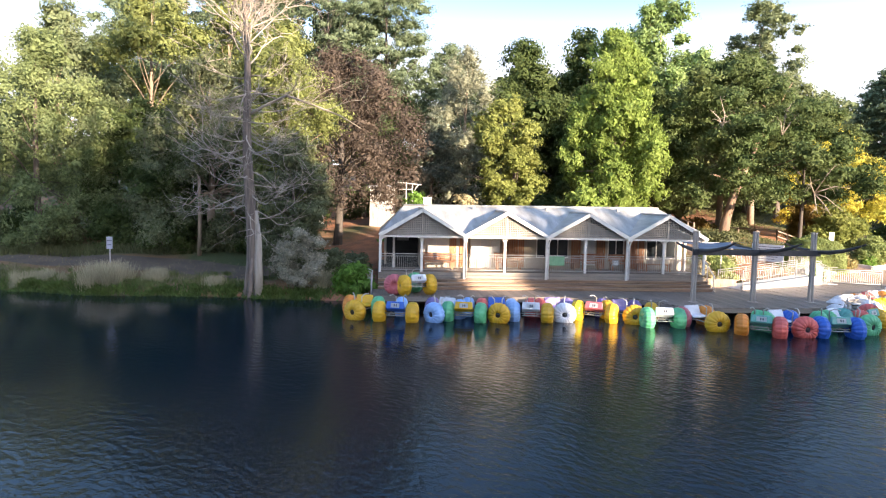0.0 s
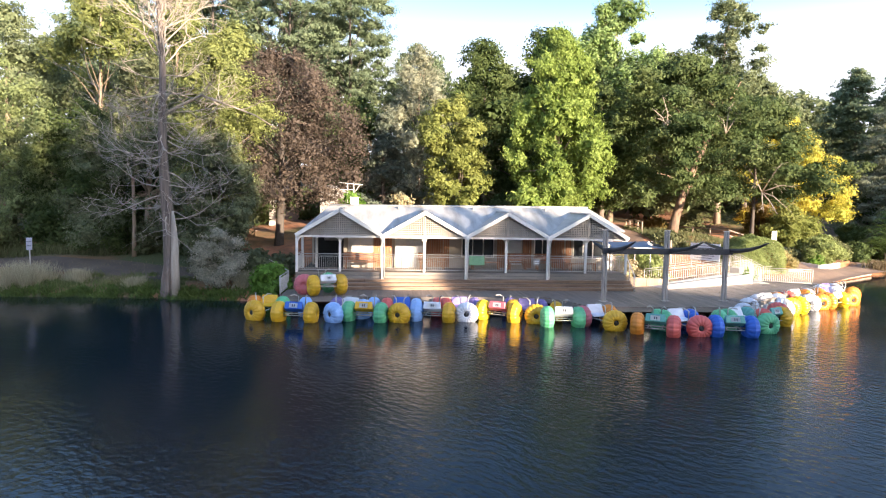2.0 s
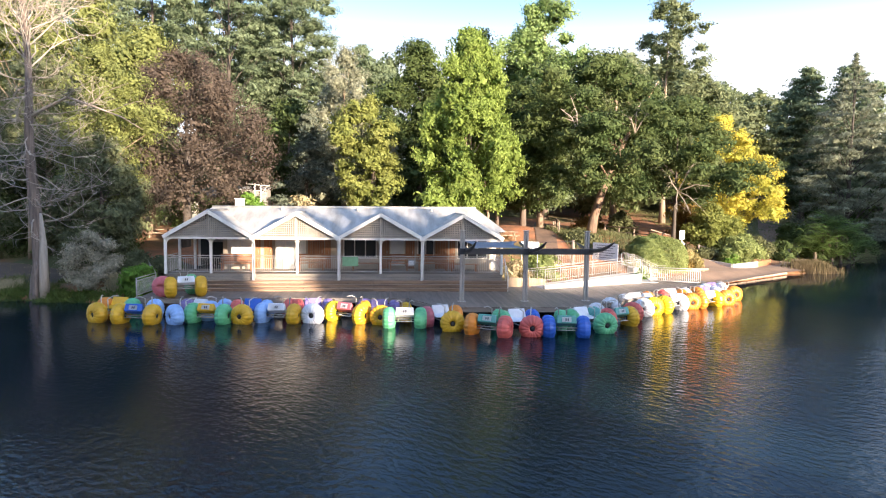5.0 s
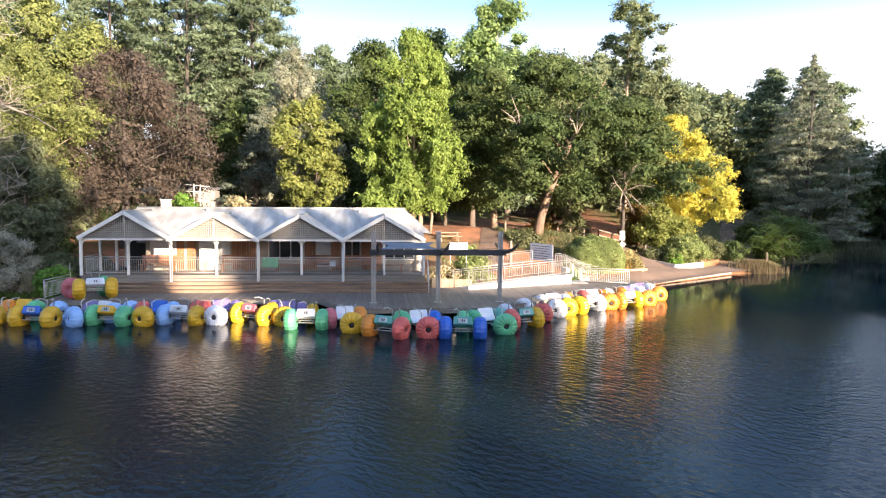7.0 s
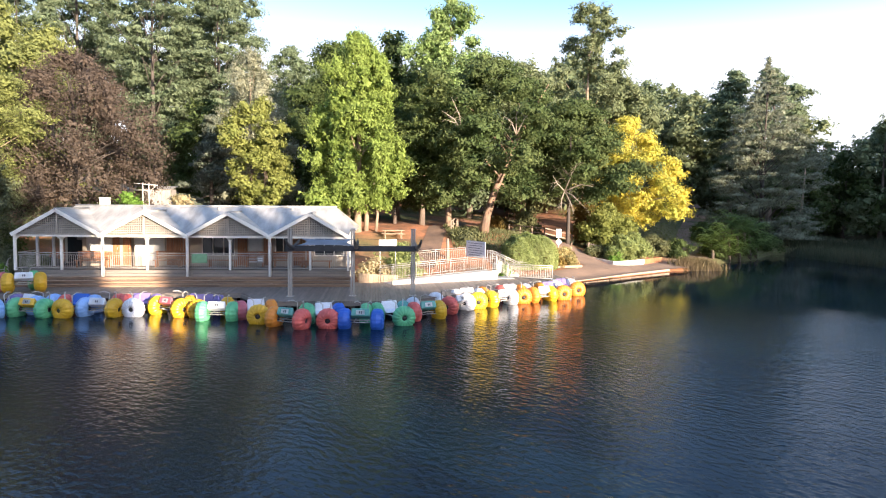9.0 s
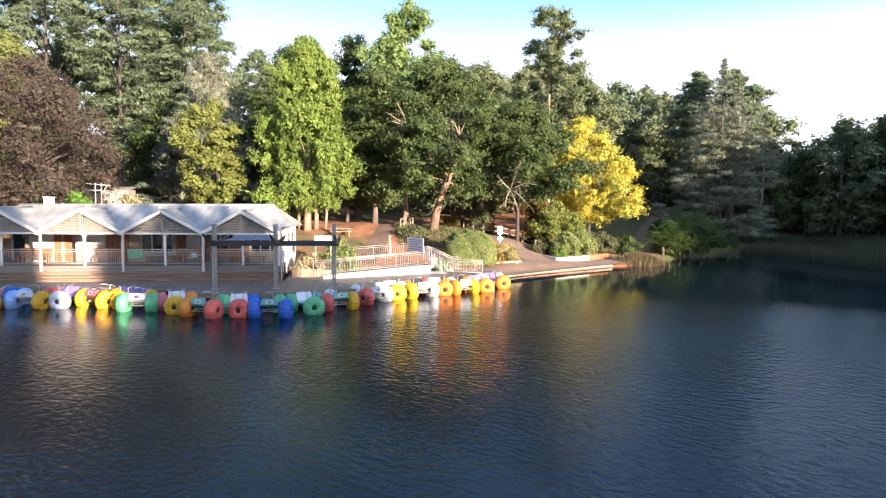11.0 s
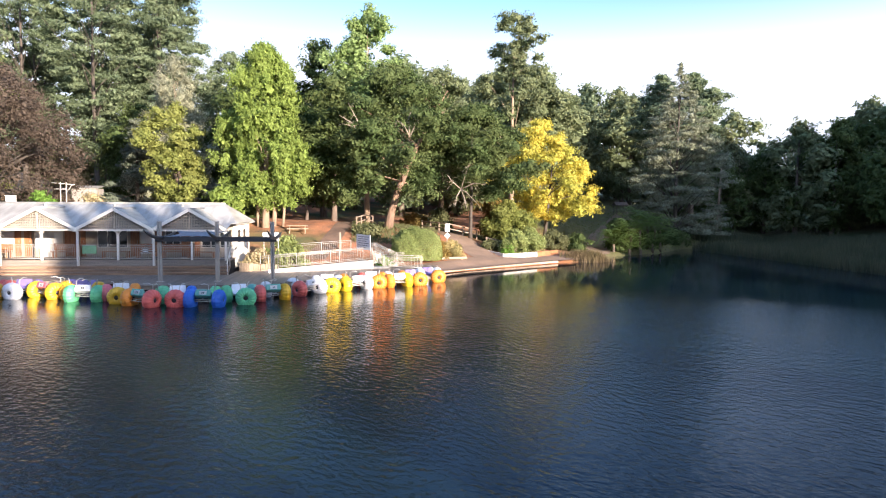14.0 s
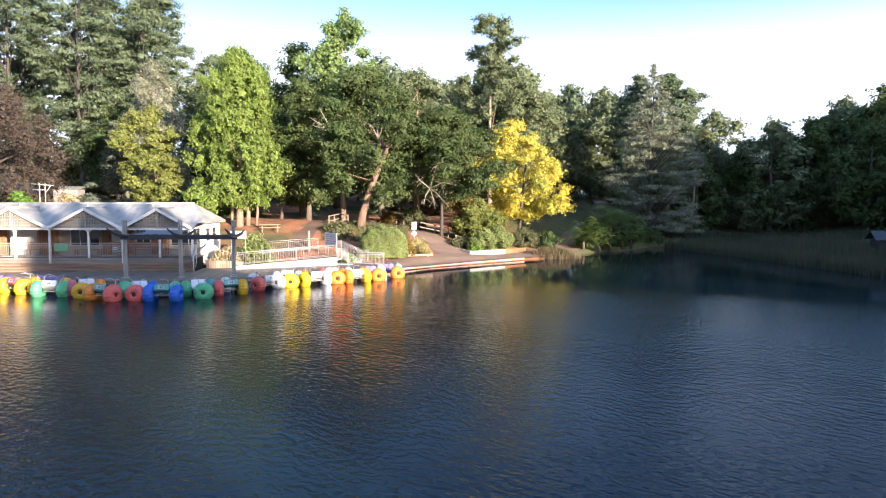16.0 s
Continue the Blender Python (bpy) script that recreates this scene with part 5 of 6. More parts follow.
tree(-10.2, 5.0, 9.9, 3.1, F_DULL, "dull grey-green bushy tree beside the dead conifer", "dome", 0.12, 38, 1.2, 12000, 0.2, 0.18, flat=0.75)
tree(-17.8, 13.2, 16.6, 6.2, F_DULL, "large dull grey-green tree with twiggy branches by the bank path", "dome", 0.06, 90, 1.5, 24000, 0.2, 0.32, M_PALEBARK, limb=40)
tree(-20.5, 16.0, 12.0, 4.6, F_DARK, "dense dark green tree by the bank path", "dome", 0.06, 44, 1.5, 12000, 0.27, 0.28)
tree(-24.5, 18.5, 14.0, 4.6, F_DARK, "dark green tree overhanging the bank path", "dome", 0.06, 46, 1.5, 13000, 0.27, 0.28)
tree(-31.0, 15.0, 18.5, 6.0, F_PALE, "pale olive willow-like tree by the lake", "dome", 0.04, 90, 1.5, 24000, 0.2, 0.28, droop=0.4, limb=26)
tree(-19.0, 24.0, 24.5, 5.8, F_GOLDGUM, "golden-green gum tree in evening light", "round", 0.2, 32, 1.9, 14000, 0.3, 0.34, M_PALEBARK, 0.8, 0.35, limb=24)
tree(-26.5, 26.0, 26.5, 6.2, F_GOLDGUM, "golden-green gum tree in evening light", "round", 0.2, 34, 2.0, 14000, 0.3, 0.34, M_PALEBARK, 0.8, 0.35, limb=24)
tree(-35.5, 27.0, 24.0, 6.5, F_GUM, "grey-green gum tree in evening light", "round", 0.15, 34, 2.0, 14000, 0.3, 0.34, M_PALEBARK, 0.8, 0.35, limb=24)
tree(-13.5, 22.0, 21.5, 5.0, F_GOLDGUM, "golden-green gum tree behind the dead conifer", "round", 0.2, 32, 1.8, 13000, 0.28, 0.3, M_PALEBARK, 0.8, 0.35, limb=24)
tree(-46.0, 30.0, 22.0, 7.5, F_GUM, "grey-green gum tree in evening light", "round", 0.2, 50, 2.0, 10000, 0.36, 0.34, M_PALEBARK)
tree(-33.0, 42.0, 30.0, 5.5, F_PINE, "tall pine behind the gum trees", "tall", 0.3, 44, 2.0, 10000, 0.4, 0.4)
tree(76.0, 50.5, 27.4, 5.2, F_PINE, "tall dark pine with a flat spreading crown behind the cedar", "tall", 0.15, 90, 1.9, 15000, 0.42, 0.45, flat=0.4)
tree(73.5, 57.0, 28.6, 4.2, F_PINE, "tall pine with spreading clumps behind the cedar", "tall", 0.15, 80, 1.9, 13000, 0.42, 0.45, flat=0.45)

far_pine = tree(-9.0, 62.0, 40.0, 7.0, F_PINE, "tall pine far back on the hill", "tall", 0.16, 120, 1.6, 9000, 0.5, 0.36, M_PINEBARK, 0.42, 0.2, 0.35, limb=22, wob=0.5)
for px, py, s in ((-19.0, 66.0, 1.0), (3.0, 66.0, 0.66), (-40.0, 60.0, 1.0), (-15.0, 56.0, 1.0), (-26.0, 58.0, 1.05), (-7.0, 56.0, 0.92)):
    t = copy_thing(far_pine, pose(px, py, at_ground(px, py), 0, 0, 40 * px))
    t.scale = (s, s, s)

# far woods: a few kinds, repeated at other turns
kinds = []
for k, (mat, prof, top, rad) in enumerate(((F_DARK, "dome", 17, 6.5), (F_GUM, "round", 19, 6.0), (F_OLIVE, "round", 15, 5.5), (F_PINE, "tall", 22, 5.0), (F_DARK, "round", 20, 6.0))):
    label = ("dark green tree in the woods round the lake", "grey-green gum tree in the woods", "olive green tree in the woods", "dark pine in the woods", "tall dark tree in the woods")[k]
    t = tree(-60 - 9 * k, 40 + 6 * k, top + at_ground(-60 - 9 * k, 40 + 6 * k), rad, mat, label, prof, 0.08, 46, 2.1, 4800, 0.54, 0.35, shell=0.4, dense=1.1, fine=0.72)
    tagged(t, group="woods round the lake")
    kinds.append(t)


def wood(x, y, kind, scale, z=None):
    t = copy_thing(kinds[kind], pose(x, y, at_ground(x, y) - 0.2, 0, 0, rng.uniform(0, 360)))
    t.scale = (scale * rng.uniform(0.9, 1.15), scale * rng.uniform(0.9, 1.15), scale)
    return t


FAR = [(-48, 58, 1.2), (-38, 64, 1.25), (-27, 66, 1.3), (-14, 64, 1.3), (14, 56, 1.1), (22, 52, 1.2), (29, 46, 1.1), (31, 58, 1.3), (38, 52, 1.2), (43, 58, 1.25), (52, 58, 1.2), (57, 64, 1.25), (62, 72, 1.1), (68, 78, 1.0), (76, 74, 1.2), (84, 78, 1.2),
       ]
FAR += [(50, 76, 1.45), (40, 72, 1.3), (30, 74, 1.5), (20, 72, 1.4), (8, 70, 1.1), (-4, 78, 1.1), (92, 88, 1.2), (100, 78, 1.1), (56, 88, 1.5), (72, 94, 1.45), (84, 100, 1.4), (46, 96, 1.2), (34, 92, 1.6), (20, 96, 1.6), (64, 104, 1.5), (104, 96, 1.2), (116, 88, 0.85), (94, 66, 0.8), (128, 80, 0.9), (140, 70, 1.1), (63, 69, 1.1), (56, 67, 1.15), (74, 73, 1.1), (86, 58, 1.08), (92, 47, 0.95), (99, 56, 0.85), (106, 49, 1.07)]
for k, (x, y, s) in enumerate(FAR):
    wood(x, y, (1, 2, 1, 1, 2, 1, 3)[k % 7], s * rng.uniform(0.92, 1.08))
for k, (x, y, s) in enumerate(((90, 52, 0.85), (96, 44, 0.9), (99, 35, 0.95), (102, 26, 1.0), (96, 17, 0.85), (104, 14, 1.1), (94, 8, 0.85), (110, 40, 1.2), (115, 28, 1.3), (118, 52, 1.15), (126, 38, 1.4), (100, 2, 1.05), (130, 60, 1.3), (122, 14, 1.4), (81, 50, 0.75), (110, 58, 1.0), (87, 61, 0.8))):
    wood(x, y, (0, 4, 0, 2, 0)[k % 5], s)
for k in range(22):
    wood(84 + 2.6 * k + rng.uniform(-2, 2), 66 - 2.9 * k + rng.uniform(-3, 8), (0, 4, 2, 0)[k % 4], rng.uniform(0.95, 1.15) * (0.72 if k < 7 else 1.05))
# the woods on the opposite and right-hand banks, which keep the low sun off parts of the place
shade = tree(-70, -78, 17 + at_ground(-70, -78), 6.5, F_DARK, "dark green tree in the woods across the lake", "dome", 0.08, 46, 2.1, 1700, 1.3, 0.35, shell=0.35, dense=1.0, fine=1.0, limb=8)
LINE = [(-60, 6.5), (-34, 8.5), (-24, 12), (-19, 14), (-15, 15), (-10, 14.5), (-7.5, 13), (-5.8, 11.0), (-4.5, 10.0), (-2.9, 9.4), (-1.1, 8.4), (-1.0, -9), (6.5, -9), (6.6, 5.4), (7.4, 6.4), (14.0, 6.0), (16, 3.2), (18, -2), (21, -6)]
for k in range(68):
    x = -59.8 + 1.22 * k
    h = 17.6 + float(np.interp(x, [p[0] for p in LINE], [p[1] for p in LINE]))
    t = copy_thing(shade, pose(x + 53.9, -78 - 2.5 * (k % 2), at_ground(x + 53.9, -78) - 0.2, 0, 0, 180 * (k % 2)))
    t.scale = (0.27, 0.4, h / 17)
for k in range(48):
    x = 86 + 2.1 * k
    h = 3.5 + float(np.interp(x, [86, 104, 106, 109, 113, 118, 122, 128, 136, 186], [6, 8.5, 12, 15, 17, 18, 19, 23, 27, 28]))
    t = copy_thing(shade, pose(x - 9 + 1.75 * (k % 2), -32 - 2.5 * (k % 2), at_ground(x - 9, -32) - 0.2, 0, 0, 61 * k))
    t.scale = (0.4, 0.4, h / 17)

# the bare conifer by the bank


def bare_tree(x, y, top):
    t = thing("dead_conifer", "tall bare grey conifer with many dead twisting branches", "tree", (x, y, at_ground(x, y)))
    bm = bmesh.new()
    total = top - at_ground(x, y)
    line = [Vector((0.07 * math.sin(k * 0.9) - 0.045 * k, 0.07 * math.cos(k * 0.7), total * k / 16)) for k in range(17)]
    tube(bm, [Vector((0, 0, -0.4))] + line, [0.46, 0.41] + [0.37 * (1 - k / 17) ** 1.5 + 0.035 for k in range(1, 17)], 12)
    part("trunk", bm, M_OLDBARK, t, smooth=True)
    for k in range(7):
        bm = bmesh.new()
        a = k * 0.9
        h = rng.uniform(1.0, 3.2)
        tube(bm, [(0.5 * math.cos(a), 0.5 * math.sin(a), -0.35), (0.36 * math.cos(a), 0.36 * math.sin(a), 0.1), (0.33 * math.cos(a + 0.15), 0.36 * math.sin(a + 0.15), h * 0.5), (0.26 * math.cos(a + 0.2), 0.26 * math.sin(a + 0.2), h)], [0.16, 0.17, 0.14, 0.07], 7)
        part("root_flare", bm, M_OLDBARK, t, smooth=True)

    bm = bmesh.new()
    tube(bm, [(0.36, -0.26, -0.35), (0.34, -0.24, 1.2), (0.34, -0.2, 2.8), (0.22, -0.16, 4.6)], [0.27, 0.24, 0.19, 0.07], 9)
    part("stripped_wood", bm, M_DEAD, t, "pale stripped wood", smooth=True)

    def grow(bm, p, d, length, r, depth, lift=0.0):
        pts, rad = [p], [r]
        q = p.copy()
        for k in range(5):
            d.z += lift * (k - 1)
            d = (d + Vector((rng.uniform(-0.42, 0.42), rng.uniform(-0.42, 0.42), rng.uniform(-0.25, 0.34)))).normalized()
            q = q + d * length / 5
            pts.append(q.copy())
            rad.append(r * (1 - (k + 1) / 5.6))
            if depth and k > 0:
                for _ in range(2 if depth > 1 else 1):
                    side = Vector((rng.uniform(-1, 1), rng.uniform(-1, 1), rng.uniform(-0.5, 0.6)))
                    grow(bm, q.copy(), (d * 0.5 + side * 0.8).normalized(), length * rng.uniform(0.32, 0.6), r * 0.5, depth - 1)
        tube(bm, pts, rad, 5 if depth > 1 else 4 if depth else 3, cap=False)

    for k in range(120):
        u = 0.15 + 0.84 * (k / 120) ** 0.85 + rng.uniform(0, 0.02)
        a = k * 2.399 + rng.uniform(-0.3, 0.3)
        high = u > 0.5
        d = Vector((math.cos(a), math.sin(a), rng.uniform(0.6, 1.5) if high else rng.uniform(-0.5, 0.15))).normalized()
        i = int(u * 16)
        p = line[i].lerp(line[min(i + 1, 16)], u * 16 - i)
        bm = bmesh.new()
        grow(bm, p, d, (rng.uniform(3.4, 5.5) if high else rng.uniform(2.4, 4.6)) * (1.15 - 0.3 * u), 0.052 if high else 0.044, 2, 0.0 if high else 0.16)
        part("branch", bm, M_DEAD, t, smooth=True)
    bm = bmesh.new()
    p = line[6].lerp(line[7], 0.4)
    tube(bm, [p, p + Vector((0.9, -0.2, 0.5)), p + Vector((2.2, -0.3, 1.15)), p + Vector((3.4, -0.5, 0.75)), p + Vector((5.2, -0.6, 0.1)), p + Vector((6.4, -0.8, -0.6))], [0.1, 0.09, 0.075, 0.06, 0.04, 0.015], 7)
    for f, g in ((2.2, 1.15), (3.4, 0.75), (4.3, 0.4)):
        grow(bm, p + Vector((f, -0.4, g)), Vector((0.8, -0.1, 0.5)).normalized(), 2.2, 0.035, 1)
    part("branch", bm, M_LIMB, t, smooth=True)
    return t


bare_tree(-12.0, 0.95, 25.0)

# pale dead limbs in the crowns on the slope


def dead_limb(tree_, start, tips, r):
    """A bare limb from one place to several tips, each with twigs."""
    shift = tree_.matrix_world.translation
    a = Vector(start) - shift
    for tip in tips:
        b = Vector(tip) - shift
        m = a.lerp(b, 0.5) + Vector((rng.uniform(-0.25, 0.25), -0.15, rng.uniform(0.0, 0.4)))
        bm = bmesh.new()
        tube(bm, [a, a.lerp(m, 0.5), m, m.lerp(b, 0.5), b], [r, r * 0.85, r * 0.65, r * 0.45, r * 0.2], 7)
        for k in range(7):
            u = rng.uniform(0.3, 1.0)
            p = a.lerp(m, u * 2) if u < 0.5 else m.lerp(b, u * 2 - 1)
            q = p + Vector((rng.uniform(-0.8, 0.8), rng.uniform(-0.4, 0.2), rng.uniform(-1.1, 0.5)))
            tube(bm, [p, p.lerp(q, 0.5) + Vector((0, 0, 0.12)), q], [r * 0.25, r * 0.17, r * 0.07], 5)
        part("dead_limb", bm, M_LIMB, tree_, "bleached bare limb", smooth=True)


dead_limb(drooping, (33.1, 16.6, 7.2), [(31.5, 15.0, 8.5), (33.6, 14.8, 9.6), (35.2, 15.0, 7.6), (32.3, 14.9, 5.4), (34.5, 14.9, 5.7), (33.4, 14.7, 5.2)], 0.06)
dead_limb(wattle, (23.4, 14.8, 11.8), [(21.4, 13.4, 13.6), (22.2, 13.4, 14.7), (21.8, 13.2, 12.8)], 0.065)
dead_limb(wattle, (27.8, 13.6, 11.8), [(27.9, 12.8, 14.2), (28.8, 12.8, 13.7), (26.6, 12.9, 13.2)], 0.065)

# bushes


def bush(x, y, rx, top, mat, label, leaves=5000, size=0.14, n=22, lobe=0.6, ry=None, flat=0.8, aspect=0.4, droop=0.0, base=None):
    global rng
    rng = np.random.default_rng(int(abs(x) * 131 + abs(y) * 37))
    g = at_ground(x, y) if base is None else base
    b = thing("bush", label, "bush", (x, y, g))
    lobes = [(px, py * (ry or rx) / rx, pz, s, s * flat) for px, py, pz, s, _ in make_lobes(0, 0, 0.15, top - g - lobe * 0.5, rx, "dome", n, lobe, flat)]
    p, nrm = crown_points(lobes, leaves, 0.5, up=-0.05, tight=0.33)
    v, q = leaf_quads(p, nrm, size, aspect, droop)
    quick_mesh("leaves", v, q, mat, b)
    bm = bmesh.new()
    for k in range(6):
        a = k * 1.05
        l = lobes[(k * 3) % len(lobes)]
        tube(bm, [(0.1 * math.cos(a), 0.1 * math.sin(a), -0.1), (l[0] * 0.5, l[1] * 0.5, l[2] * 0.6), l[:3]], [0.04, 0.03, 0.012], 5)
    part("stems", bm, M_BARK, b)
    return b


bush(-9.5, 1.3, 1.6, 4.0, F_SILVER, "silvery grey-leaved shrub on the bank", 13000, 0.075, 44, 0.42, flat=0.75)
bush(-6.2, 0.2, 1.15, 2.05, F_FERN, "bright green leafy shrub at the water's edge", 4000, 0.16, 18, 0.45, droop=0.2)
bush(-7.6, 3.4, 1.2, 2.6, F_DULL, "dull green shrub beside the boathouse", 3500, 0.13, 16, 0.5)
for x, y, r, h in ((-6.6, 5.2, 1.0, 1.3), (-8.6, 6.2, 1.1, 1.2), (-10.4, 4.0, 1.0, 1.5)):
    bush(x, y, r, at_ground(x, y) + h, F_DULL, "dull dark green undergrowth between boathouse and bank path", 3500, 0.15, 18, 0.55)
for x, y, r, h in ((-7.0, 31.0, 3.0, 3.6), (0.5, 32.0, 3.2, 3.4), (7.0, 30.0, 3.0, 3.2), (12.0, 27.0, 2.6, 2.8), (-12.5, 28.0, 3.0, 3.4), (3.0, 39.0, 3.5, 4.0)):
    bush(x, y, r, at_ground(x, y) + h, F_DARK, "dark shaded undergrowth on the hill behind the boathouse", 3500, 0.24, 20, 0.9)


def clipped_bush(x, y, rx, ry, top, mat, label, leaves, size):
    """A clipped mound: short leaves standing close together on one gently uneven rounded surface."""
    g = at_ground(x, y)
    b = thing("bush", label, "bush", (x, y, g))
    d = unit(rng.normal(size=(leaves, 3)))
    d[:, 2] = np.abs(d[:, 2])
    box_like = d * (np.abs(d) ** 3.2).sum(1, keepdims=True) ** (-1 / 3.2)
    swell = 1 + 0.05 * np.sin(5 * d[:, 0] + 2) * np.cos(4 * d[:, 1]) + 0.035 * np.sin(13 * d[:, 0] + 9 * d[:, 2]) + 0.03 * np.sin(17 * d[:, 1] - 11 * d[:, 2])
    depth = 1 - 0.16 * rng.random(leaves) ** 2.2
    p = box_like * (swell * depth)[:, None] * np.array([rx, ry, top - g])
    v, q = leaf_quads(p, unit(d + 0.55 * rng.normal(size=d.shape)), size, 0.34)
    quick_mesh("leaves", v, q, mat, b)
    bm = bmesh.new()
    for k in range(9):
        a = k * 0.7
        tube(bm, [(0.15 * math.cos(a), 0.15 * math.sin(a), -0.1), (rx * 0.35 * math.cos(a), ry * 0.35 * math.sin(a), (top - g) * 0.4), (rx * 0.7 * math.cos(a), ry * 0.7 * math.sin(a), (top - g) * 0.62)], [0.06, 0.04, 0.012], 6)
    part("stems", bm, M_BARK, b)
    return b


clipped_bush(28.1, 9.6, 2.15, 1.8, 3.5, F_SAGE, "large clipped rounded sage-green shrub behind the deck fence", 36000, 0.075)
bush(30.3, 10.0, 0.9, 2.6, F_AUTUMN, "brownish twiggy shrub between the clipped shrub and the path", 4500, 0.09, 24, 0.35)
bush(31.5, 11.0, 1.25, 2.4, F_DRY, "straw-coloured tussock shrub by the path", 6000, 0.17, 26, 0.4, aspect=0.14)
bush(16.0, 3.6, 1.1, 2.2, F_STRAW, "olive shrub in the timber planter", 3500, 0.13, 16, 0.45)
bush(17.7, 5.2, 1.7, 2.95, F_SAGE, "rounded green shrub behind the ramp", 6000, 0.14, 26, 0.6)
bush(25.2, 5.4, 0.6, 1.5, F_FERN, "small bright green shrub at the ramp's corner", 1200, 0.12, 8, 0.3)
bush(38.4, 16.4, 1.6, 3.3, F_SAGE, "grey-green shrub in the garden bed", 11000, 0.11, 26, 0.55)
bush(40.6, 18.4, 1.7, 3.5, F_SAGE, "soft green shrub in the garden bed", 11000, 0.11, 28, 0.55)
bush(36.6, 17.2, 1.0, 2.1, F_OLIVE, "low olive shrub in the garden bed", 4500, 0.13, 18, 0.45)
bush(37.7, 15.6, 0.7, 1.9, F_FERN, "bright green strappy plant in the garden bed", 2600, 0.16, 14, 0.35, aspect=0.14)
bush(44.5, 22.2, 1.6, 2.9, F_OLIVE, "rounded olive shrub in the garden bed", 9000, 0.12, 18, 0.55)
bush(47.4, 22.5, 1.5, 2.6, F_DARK, "dark green shrub in the garden bed", 3500, 0.16, 18, 0.55)
bush(-2.4, 10.5, 2.0, 6.55, F_FERN, "bright green shrub behind the boathouse", 4000, 0.16, 20, 0.6)
bush(1.3, 10.8, 1.7, 6.35, F_STRAW, "straw-coloured shrub behind the boathouse", 4000, 0.15, 20, 0.55, aspect=0.3)
bush(11.4, 13.2, 1.6, 7.2, F_LIME, "low green leafy branch cluster beside the tall tree", 3500, 0.22, 14, 0.8)
bush(24.0, 15.2, 1.5, at_ground(24.0, 15.2) + 0.9, F_OLIVE, "mixed green undergrowth on the slope", 4500, 0.16, 20, 0.6)
bush(29.6, 30.0, 1.6, at_ground(29.6, 30.0) + 1.6, F_AUTUMN, "brownish undergrowth behind the fence", 4000, 0.16, 20, 0.6)
bush(32.2, 27.5, 1.6, at_ground(32.2, 27.5) + 2.6, F_OLIVE, "green undergrowth behind the fence", 5000, 0.16, 20, 0.6)
for k, (x, y) in enumerate(((-17, 12.6), (-21, 13), (-25, 14), (-29.5, 15), (-33, 17), (-13.5, 12), (-37, 19))):
    bush(x, y, 2.2, at_ground(x, y) + 2.4 + 0.5 * (k % 3), F_DARK if k % 3 else F_OLIVE, "dark undergrowth beside the bank path", 4500, 0.17, 20, 0.8)


def tree_fern(x, y, h, n, label):
    t = thing("tree_fern", label, "fern", (x, y, at_ground(x, y)))
    bm = bmesh.new()
    tube(bm, [(0, 0, -0.2), (0.05, 0, h * 0.5), (0, 0.05, h)], [0.2, 0.16, 0.14], 8)
    part("trunk", bm, M_BARK, t, smooth=True)
    verts = []
    for k in range(n):
        a = k * 2.399
        out = np.array([math.cos(a), math.sin(a), 0])
        side = np.array([-math.sin(a), math.cos(a), -0.2])
        reach, rise = 2.7 * rng.uniform(0.75, 1.15), rng.uniform(0.7, 2.3)
        for j in range(18):
            u = (j + 1) / 18
            c = out * reach * u + np.array([0, 0, h + rise * math.sin(u * 2.6) - 1.3 * u * u])
            w = 0.5 * math.sin(min(1, u * 1.25 + 0.12) * 2.75) + 0.04
            for s in (-1, 1):
                tip = c + side * np.array([s, s, 1]) * w + out * 0.16
                verts += [c - out * 0.06, c + out * 0.06, tip + out * 0.03, tip - out * 0.03]
    quick_mesh("fronds", np.array(verts), np.arange(len(verts)).reshape(-1, 4), F_TREEFERN, t)


for x, y, h in ((52.4, 24.8, 0.9), (53.8, 25.6, 1.4), (55.2, 26.4, 2.0), (56.8, 27.4, 2.4), (58.4, 28.6, 2.6), (60.0, 30.0, 2.3), (57.4, 29.4, 3.3), (59.6, 31.4, 3.2), (55.6, 28.0, 2.6), (53.2, 26.6, 1.4), (61.6, 31.8, 1.9), (61.0, 33.0, 2.5), (56.2, 25.9, 0.9), (58.6, 27.7, 1.0), (54.4, 24.9, 0.6), (60.4, 29.3, 1.0)):
    tree_fern(x, y, h, 15, "tree fern with arching green fronds at the water's edge")
for x, y, r in ((54, 26.8, 1.6), (57.5, 28.9, 1.8), (60.5, 31.5, 1.8), (63.5, 34.2, 2.2), (65.6, 36.2, 2.2)):
    bush(x, y, r, at_ground(x, y) + 1.7, F_DARK, "dark undergrowth beneath the tree ferns", 4000, 0.2, 18, 0.8)
bush(58.0, 37.0, 2.0, at_ground(58, 37) + 2.3, F_DARK, "rounded dark shrub on the lawn", 4000, 0.2, 18, 0.7)


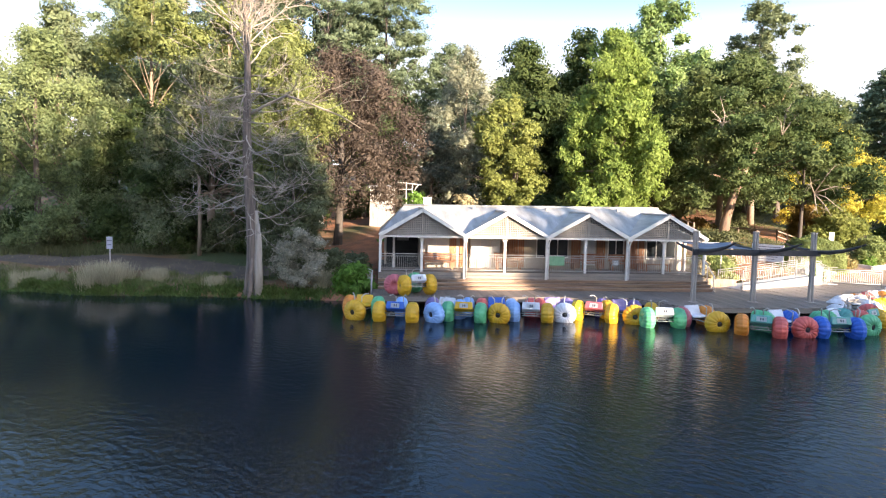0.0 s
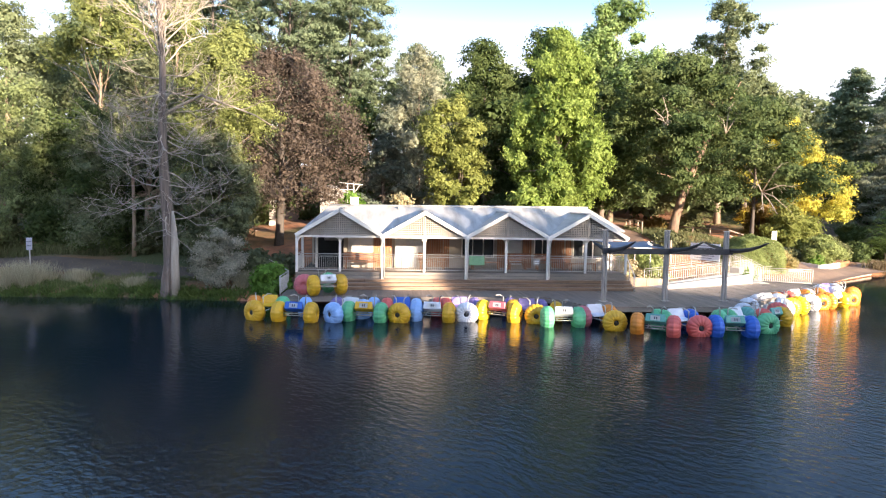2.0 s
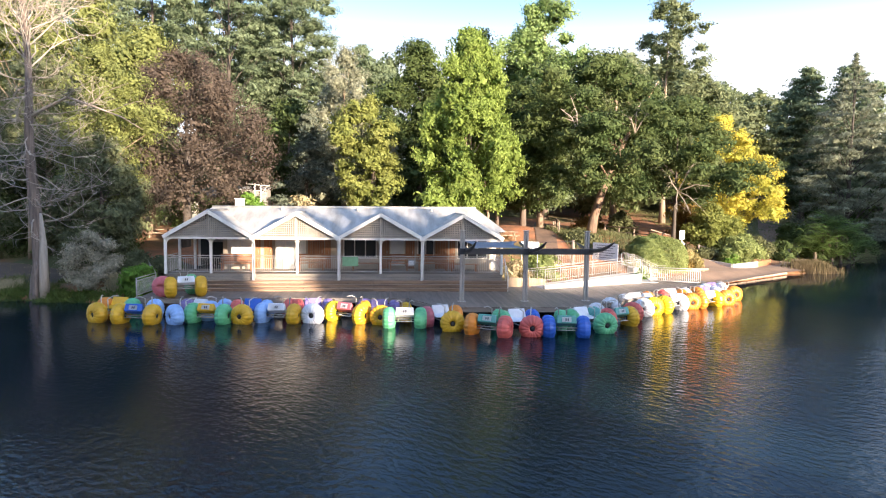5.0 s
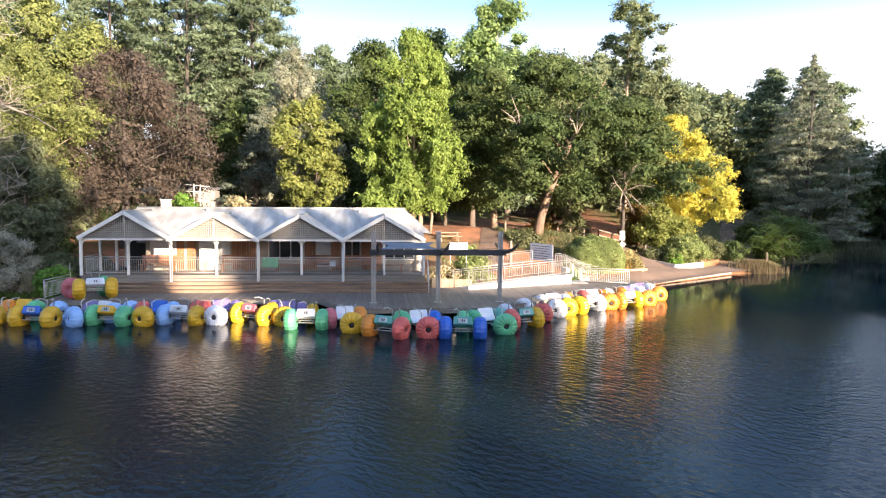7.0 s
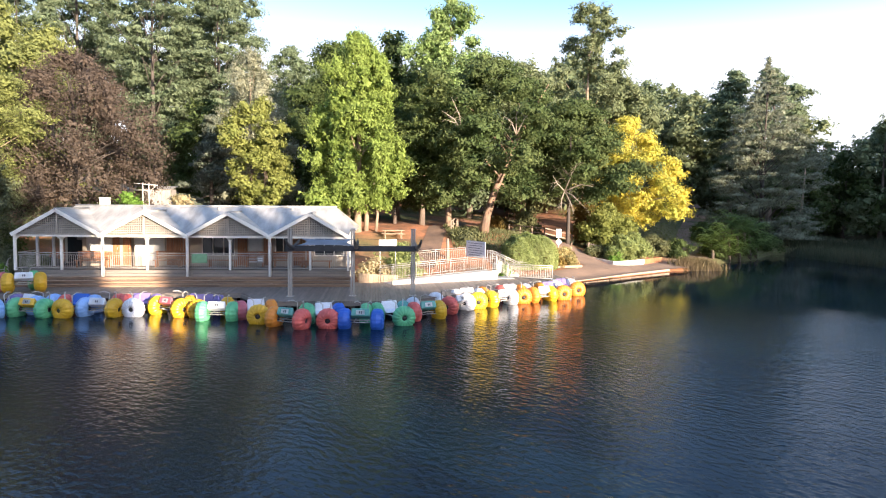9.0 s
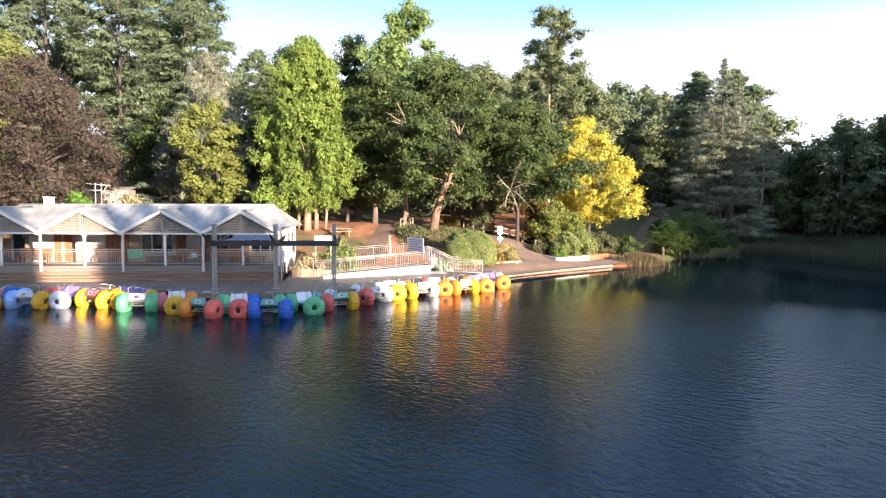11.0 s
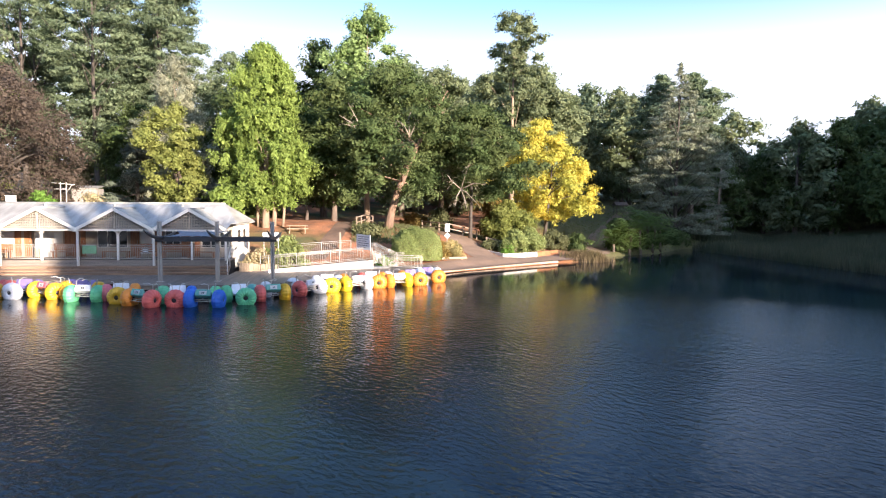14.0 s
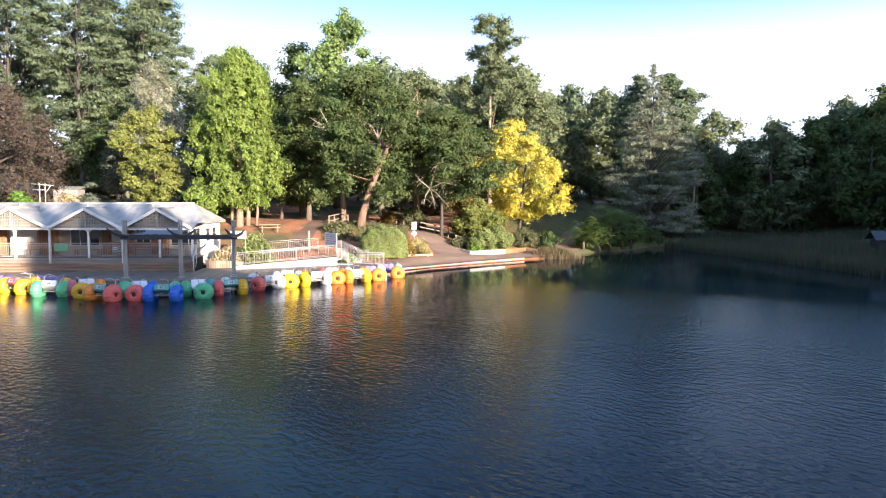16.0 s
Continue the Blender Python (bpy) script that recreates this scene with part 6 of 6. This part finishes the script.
def blades(name, region, count, h0, h1, width, mat, label, category, lean=0.3):
    """Grass or reeds as many narrow upright blades; region gives a random plan point."""
    pts = np.array([region() for _ in range(count)])
    z = np.maximum(height(pts[:, 0], pts[:, 1]), -0.1)
    h = rng.uniform(h0, h1, count)
    a = rng.random(count) * math.tau
    side = np.stack([np.cos(a), np.sin(a), 0 * a], 1) * width
    tip = np.stack([rng.normal(size=count) * lean * h, rng.normal(size=count) * lean * h, h], 1)
    base = np.stack([pts[:, 0], pts[:, 1], z - 0.02], 1)
    verts = np.stack([base - side, base + side, base + tip + side * 0.25, base + tip - side * 0.25], 1).reshape(-1, 3)
    ob = quick_mesh(name, verts, np.arange(4 * count).reshape(-1, 4), mat)
    return tagged(ob, label, category, kind="stuff")


def along_shore(x0, x1, near, far):
    def region():
        x = rng.uniform(x0, x1)
        return x, float(np.interp(x, SHORE[:33, 0][:17], SHORE[:33, 1][:17])) + near + (far - near) * rng.random() ** 1.4
    return region


def tufted(region, spots, spread_):
    """Gathers the points of a region into uneven tufts with bare ground between."""
    heart = [region() for _ in range(spots)]
    size = rng.uniform(0.3, 1.0, spots) ** 2 * spread_

    def pick():
        k = int(rng.integers(spots))
        return heart[k][0] + rng.normal() * size[k], heart[k][1] + rng.normal() * size[k] * 0.7
    return pick


blades("grass", tufted(along_shore(-40, -10.5, 0.1, 4.5), 170, 0.75), 18000, 0.08, 0.32, 0.022, F_GRASS, "rough green and straw grass in tufts on the bank", "grass", 0.45)
blades("grass", along_shore(-40, -7, 0.2, 8.0), 5000, 0.05, 0.16, 0.02, F_STRAW, "thin dry grass on the bank", "grass", 0.5)
blades("grass", tufted(along_shore(-40, -8.0, -0.2, 0.7), 150, 0.45), 13000, 0.08, 0.36, 0.055, F_BRIGHTLOW, "low green creeper along the waterline", "grass", 0.7)
for x, y, r, tall in ((-20.8, 2.3, 1.1, 1.5), (-20.2, 2.8, 0.8, 1.3), (-18.3, 3.3, 0.5, 0.9), (-25.2, 3.4, 1.6, 0.7), (-28.5, 4.6, 1.6, 0.7), (-14.6, 2.4, 0.6, 0.6), (-8.2, 1.4, 0.8, 1.1)):
    clumps = [(x + rng.normal() * r * 0.55, y + rng.normal() * 0.5, rng.uniform(0.06, 0.2)) for _ in range(9)]

    def in_clump():
        c = clumps[int(rng.integers(9))]
        return c[0] + rng.normal() * c[2], c[1] + rng.normal() * c[2]
    blades("tussock_grass", in_clump, 1400, 0.3 * tall, tall, 0.014, F_TUSSOCK, "tall straw-coloured tussock grass on the bank", "grass", 0.3)
blades("grass", lambda: (rng.uniform(-36, -12), rng.uniform(11.5, 14.5)), 7000, 0.3, 0.7, 0.03, F_OLIVE, "strappy green grass behind the path", "grass")
blades("reeds", lambda: (rng.uniform(67.2, 79), rng.uniform(-4, 34)), 17000, 0.7, 1.6, 0.035, F_REED, "bed of green and brown reeds in the shallows", "reeds", 0.12)
blades("reeds", lambda: (rng.uniform(70, 92), rng.uniform(24, 46)), 12000, 0.6, 1.3, 0.04, F_REED, "bed of green and brown reeds in the shallows", "reeds", 0.12)
blades("reeds", lambda: (rng.normal(46.4, 0.95), rng.normal(16.9, 0.55)), 3500, 0.35, 0.8, 0.025, F_BROWNREED, "brown reeds at the end of the path", "reeds", 0.2)
blades("grass", lambda: (rng.uniform(44, 75), rng.uniform(28, 68)), 16000, 0.05, 0.16, 0.05, F_GRASS, "mown lawn behind the garden bed", "grass", 0.4)
blades("grass", lambda: (rng.uniform(22.5, 31), rng.uniform(13, 22)), 5000, 0.15, 0.5, 0.03, F_OLIVE, "green ground cover on the slope", "grass", 0.4)
for dx, dy, r in ((0.75, 0.3, 0.2), (1.6, -0.1, 0.12), (-0.7, 0.5, 0.16)):
    x, y = 14.4 + dx, 16.2 + dy
    stem = thing("sapling", "slender pale young tree beside the tall green tree", "tree", (x, y, at_ground(x, y)))
    bar("trunk", [(0, 0, -0.2), (0.1 * dx, 0, 1.5), (-0.1 * dx, 0.1, 4.5)], [r * 1.2, r, r * 0.6], M_PALEBARK, stem, 9)

x, y = -17.9, 10.9
stem = thing("slender_tree_trunk", "slim pale grey bare trunk among dark trees", "tree", (x, y, at_ground(x, y)))
bar("trunk", [(0, 0, -0.2), (0.05, 0, 2.5), (-0.03, 0.1, 6.3)], [0.16, 0.13, 0.1], M_PALEBARK, stem, 9)
x, y = 77.6, 45.0
stem = thing("dead_pole", "thin pale dead trunk leaning beside the cedar", "tree", (x, y, at_ground(x, y)))
bar("trunk", [(-0.3, 0, -0.2), (0, 0, 6), (0.2, 0, 12.0 - at_ground(x, y))], [0.17, 0.14, 0.08], M_PALEBARK, stem, 8)

x, y = 17.8, 20.9
stump = thing("tree_stump", "short weathered tree stump on the red slope", "tree stump", (x, y, at_ground(x, y)))
bar("trunk", [(0, 0, -0.2), (0.03, 0, 0.7), (-0.02, 0.03, 1.5)], [0.2, 0.17, 0.15], M_BARK, stump, 9)
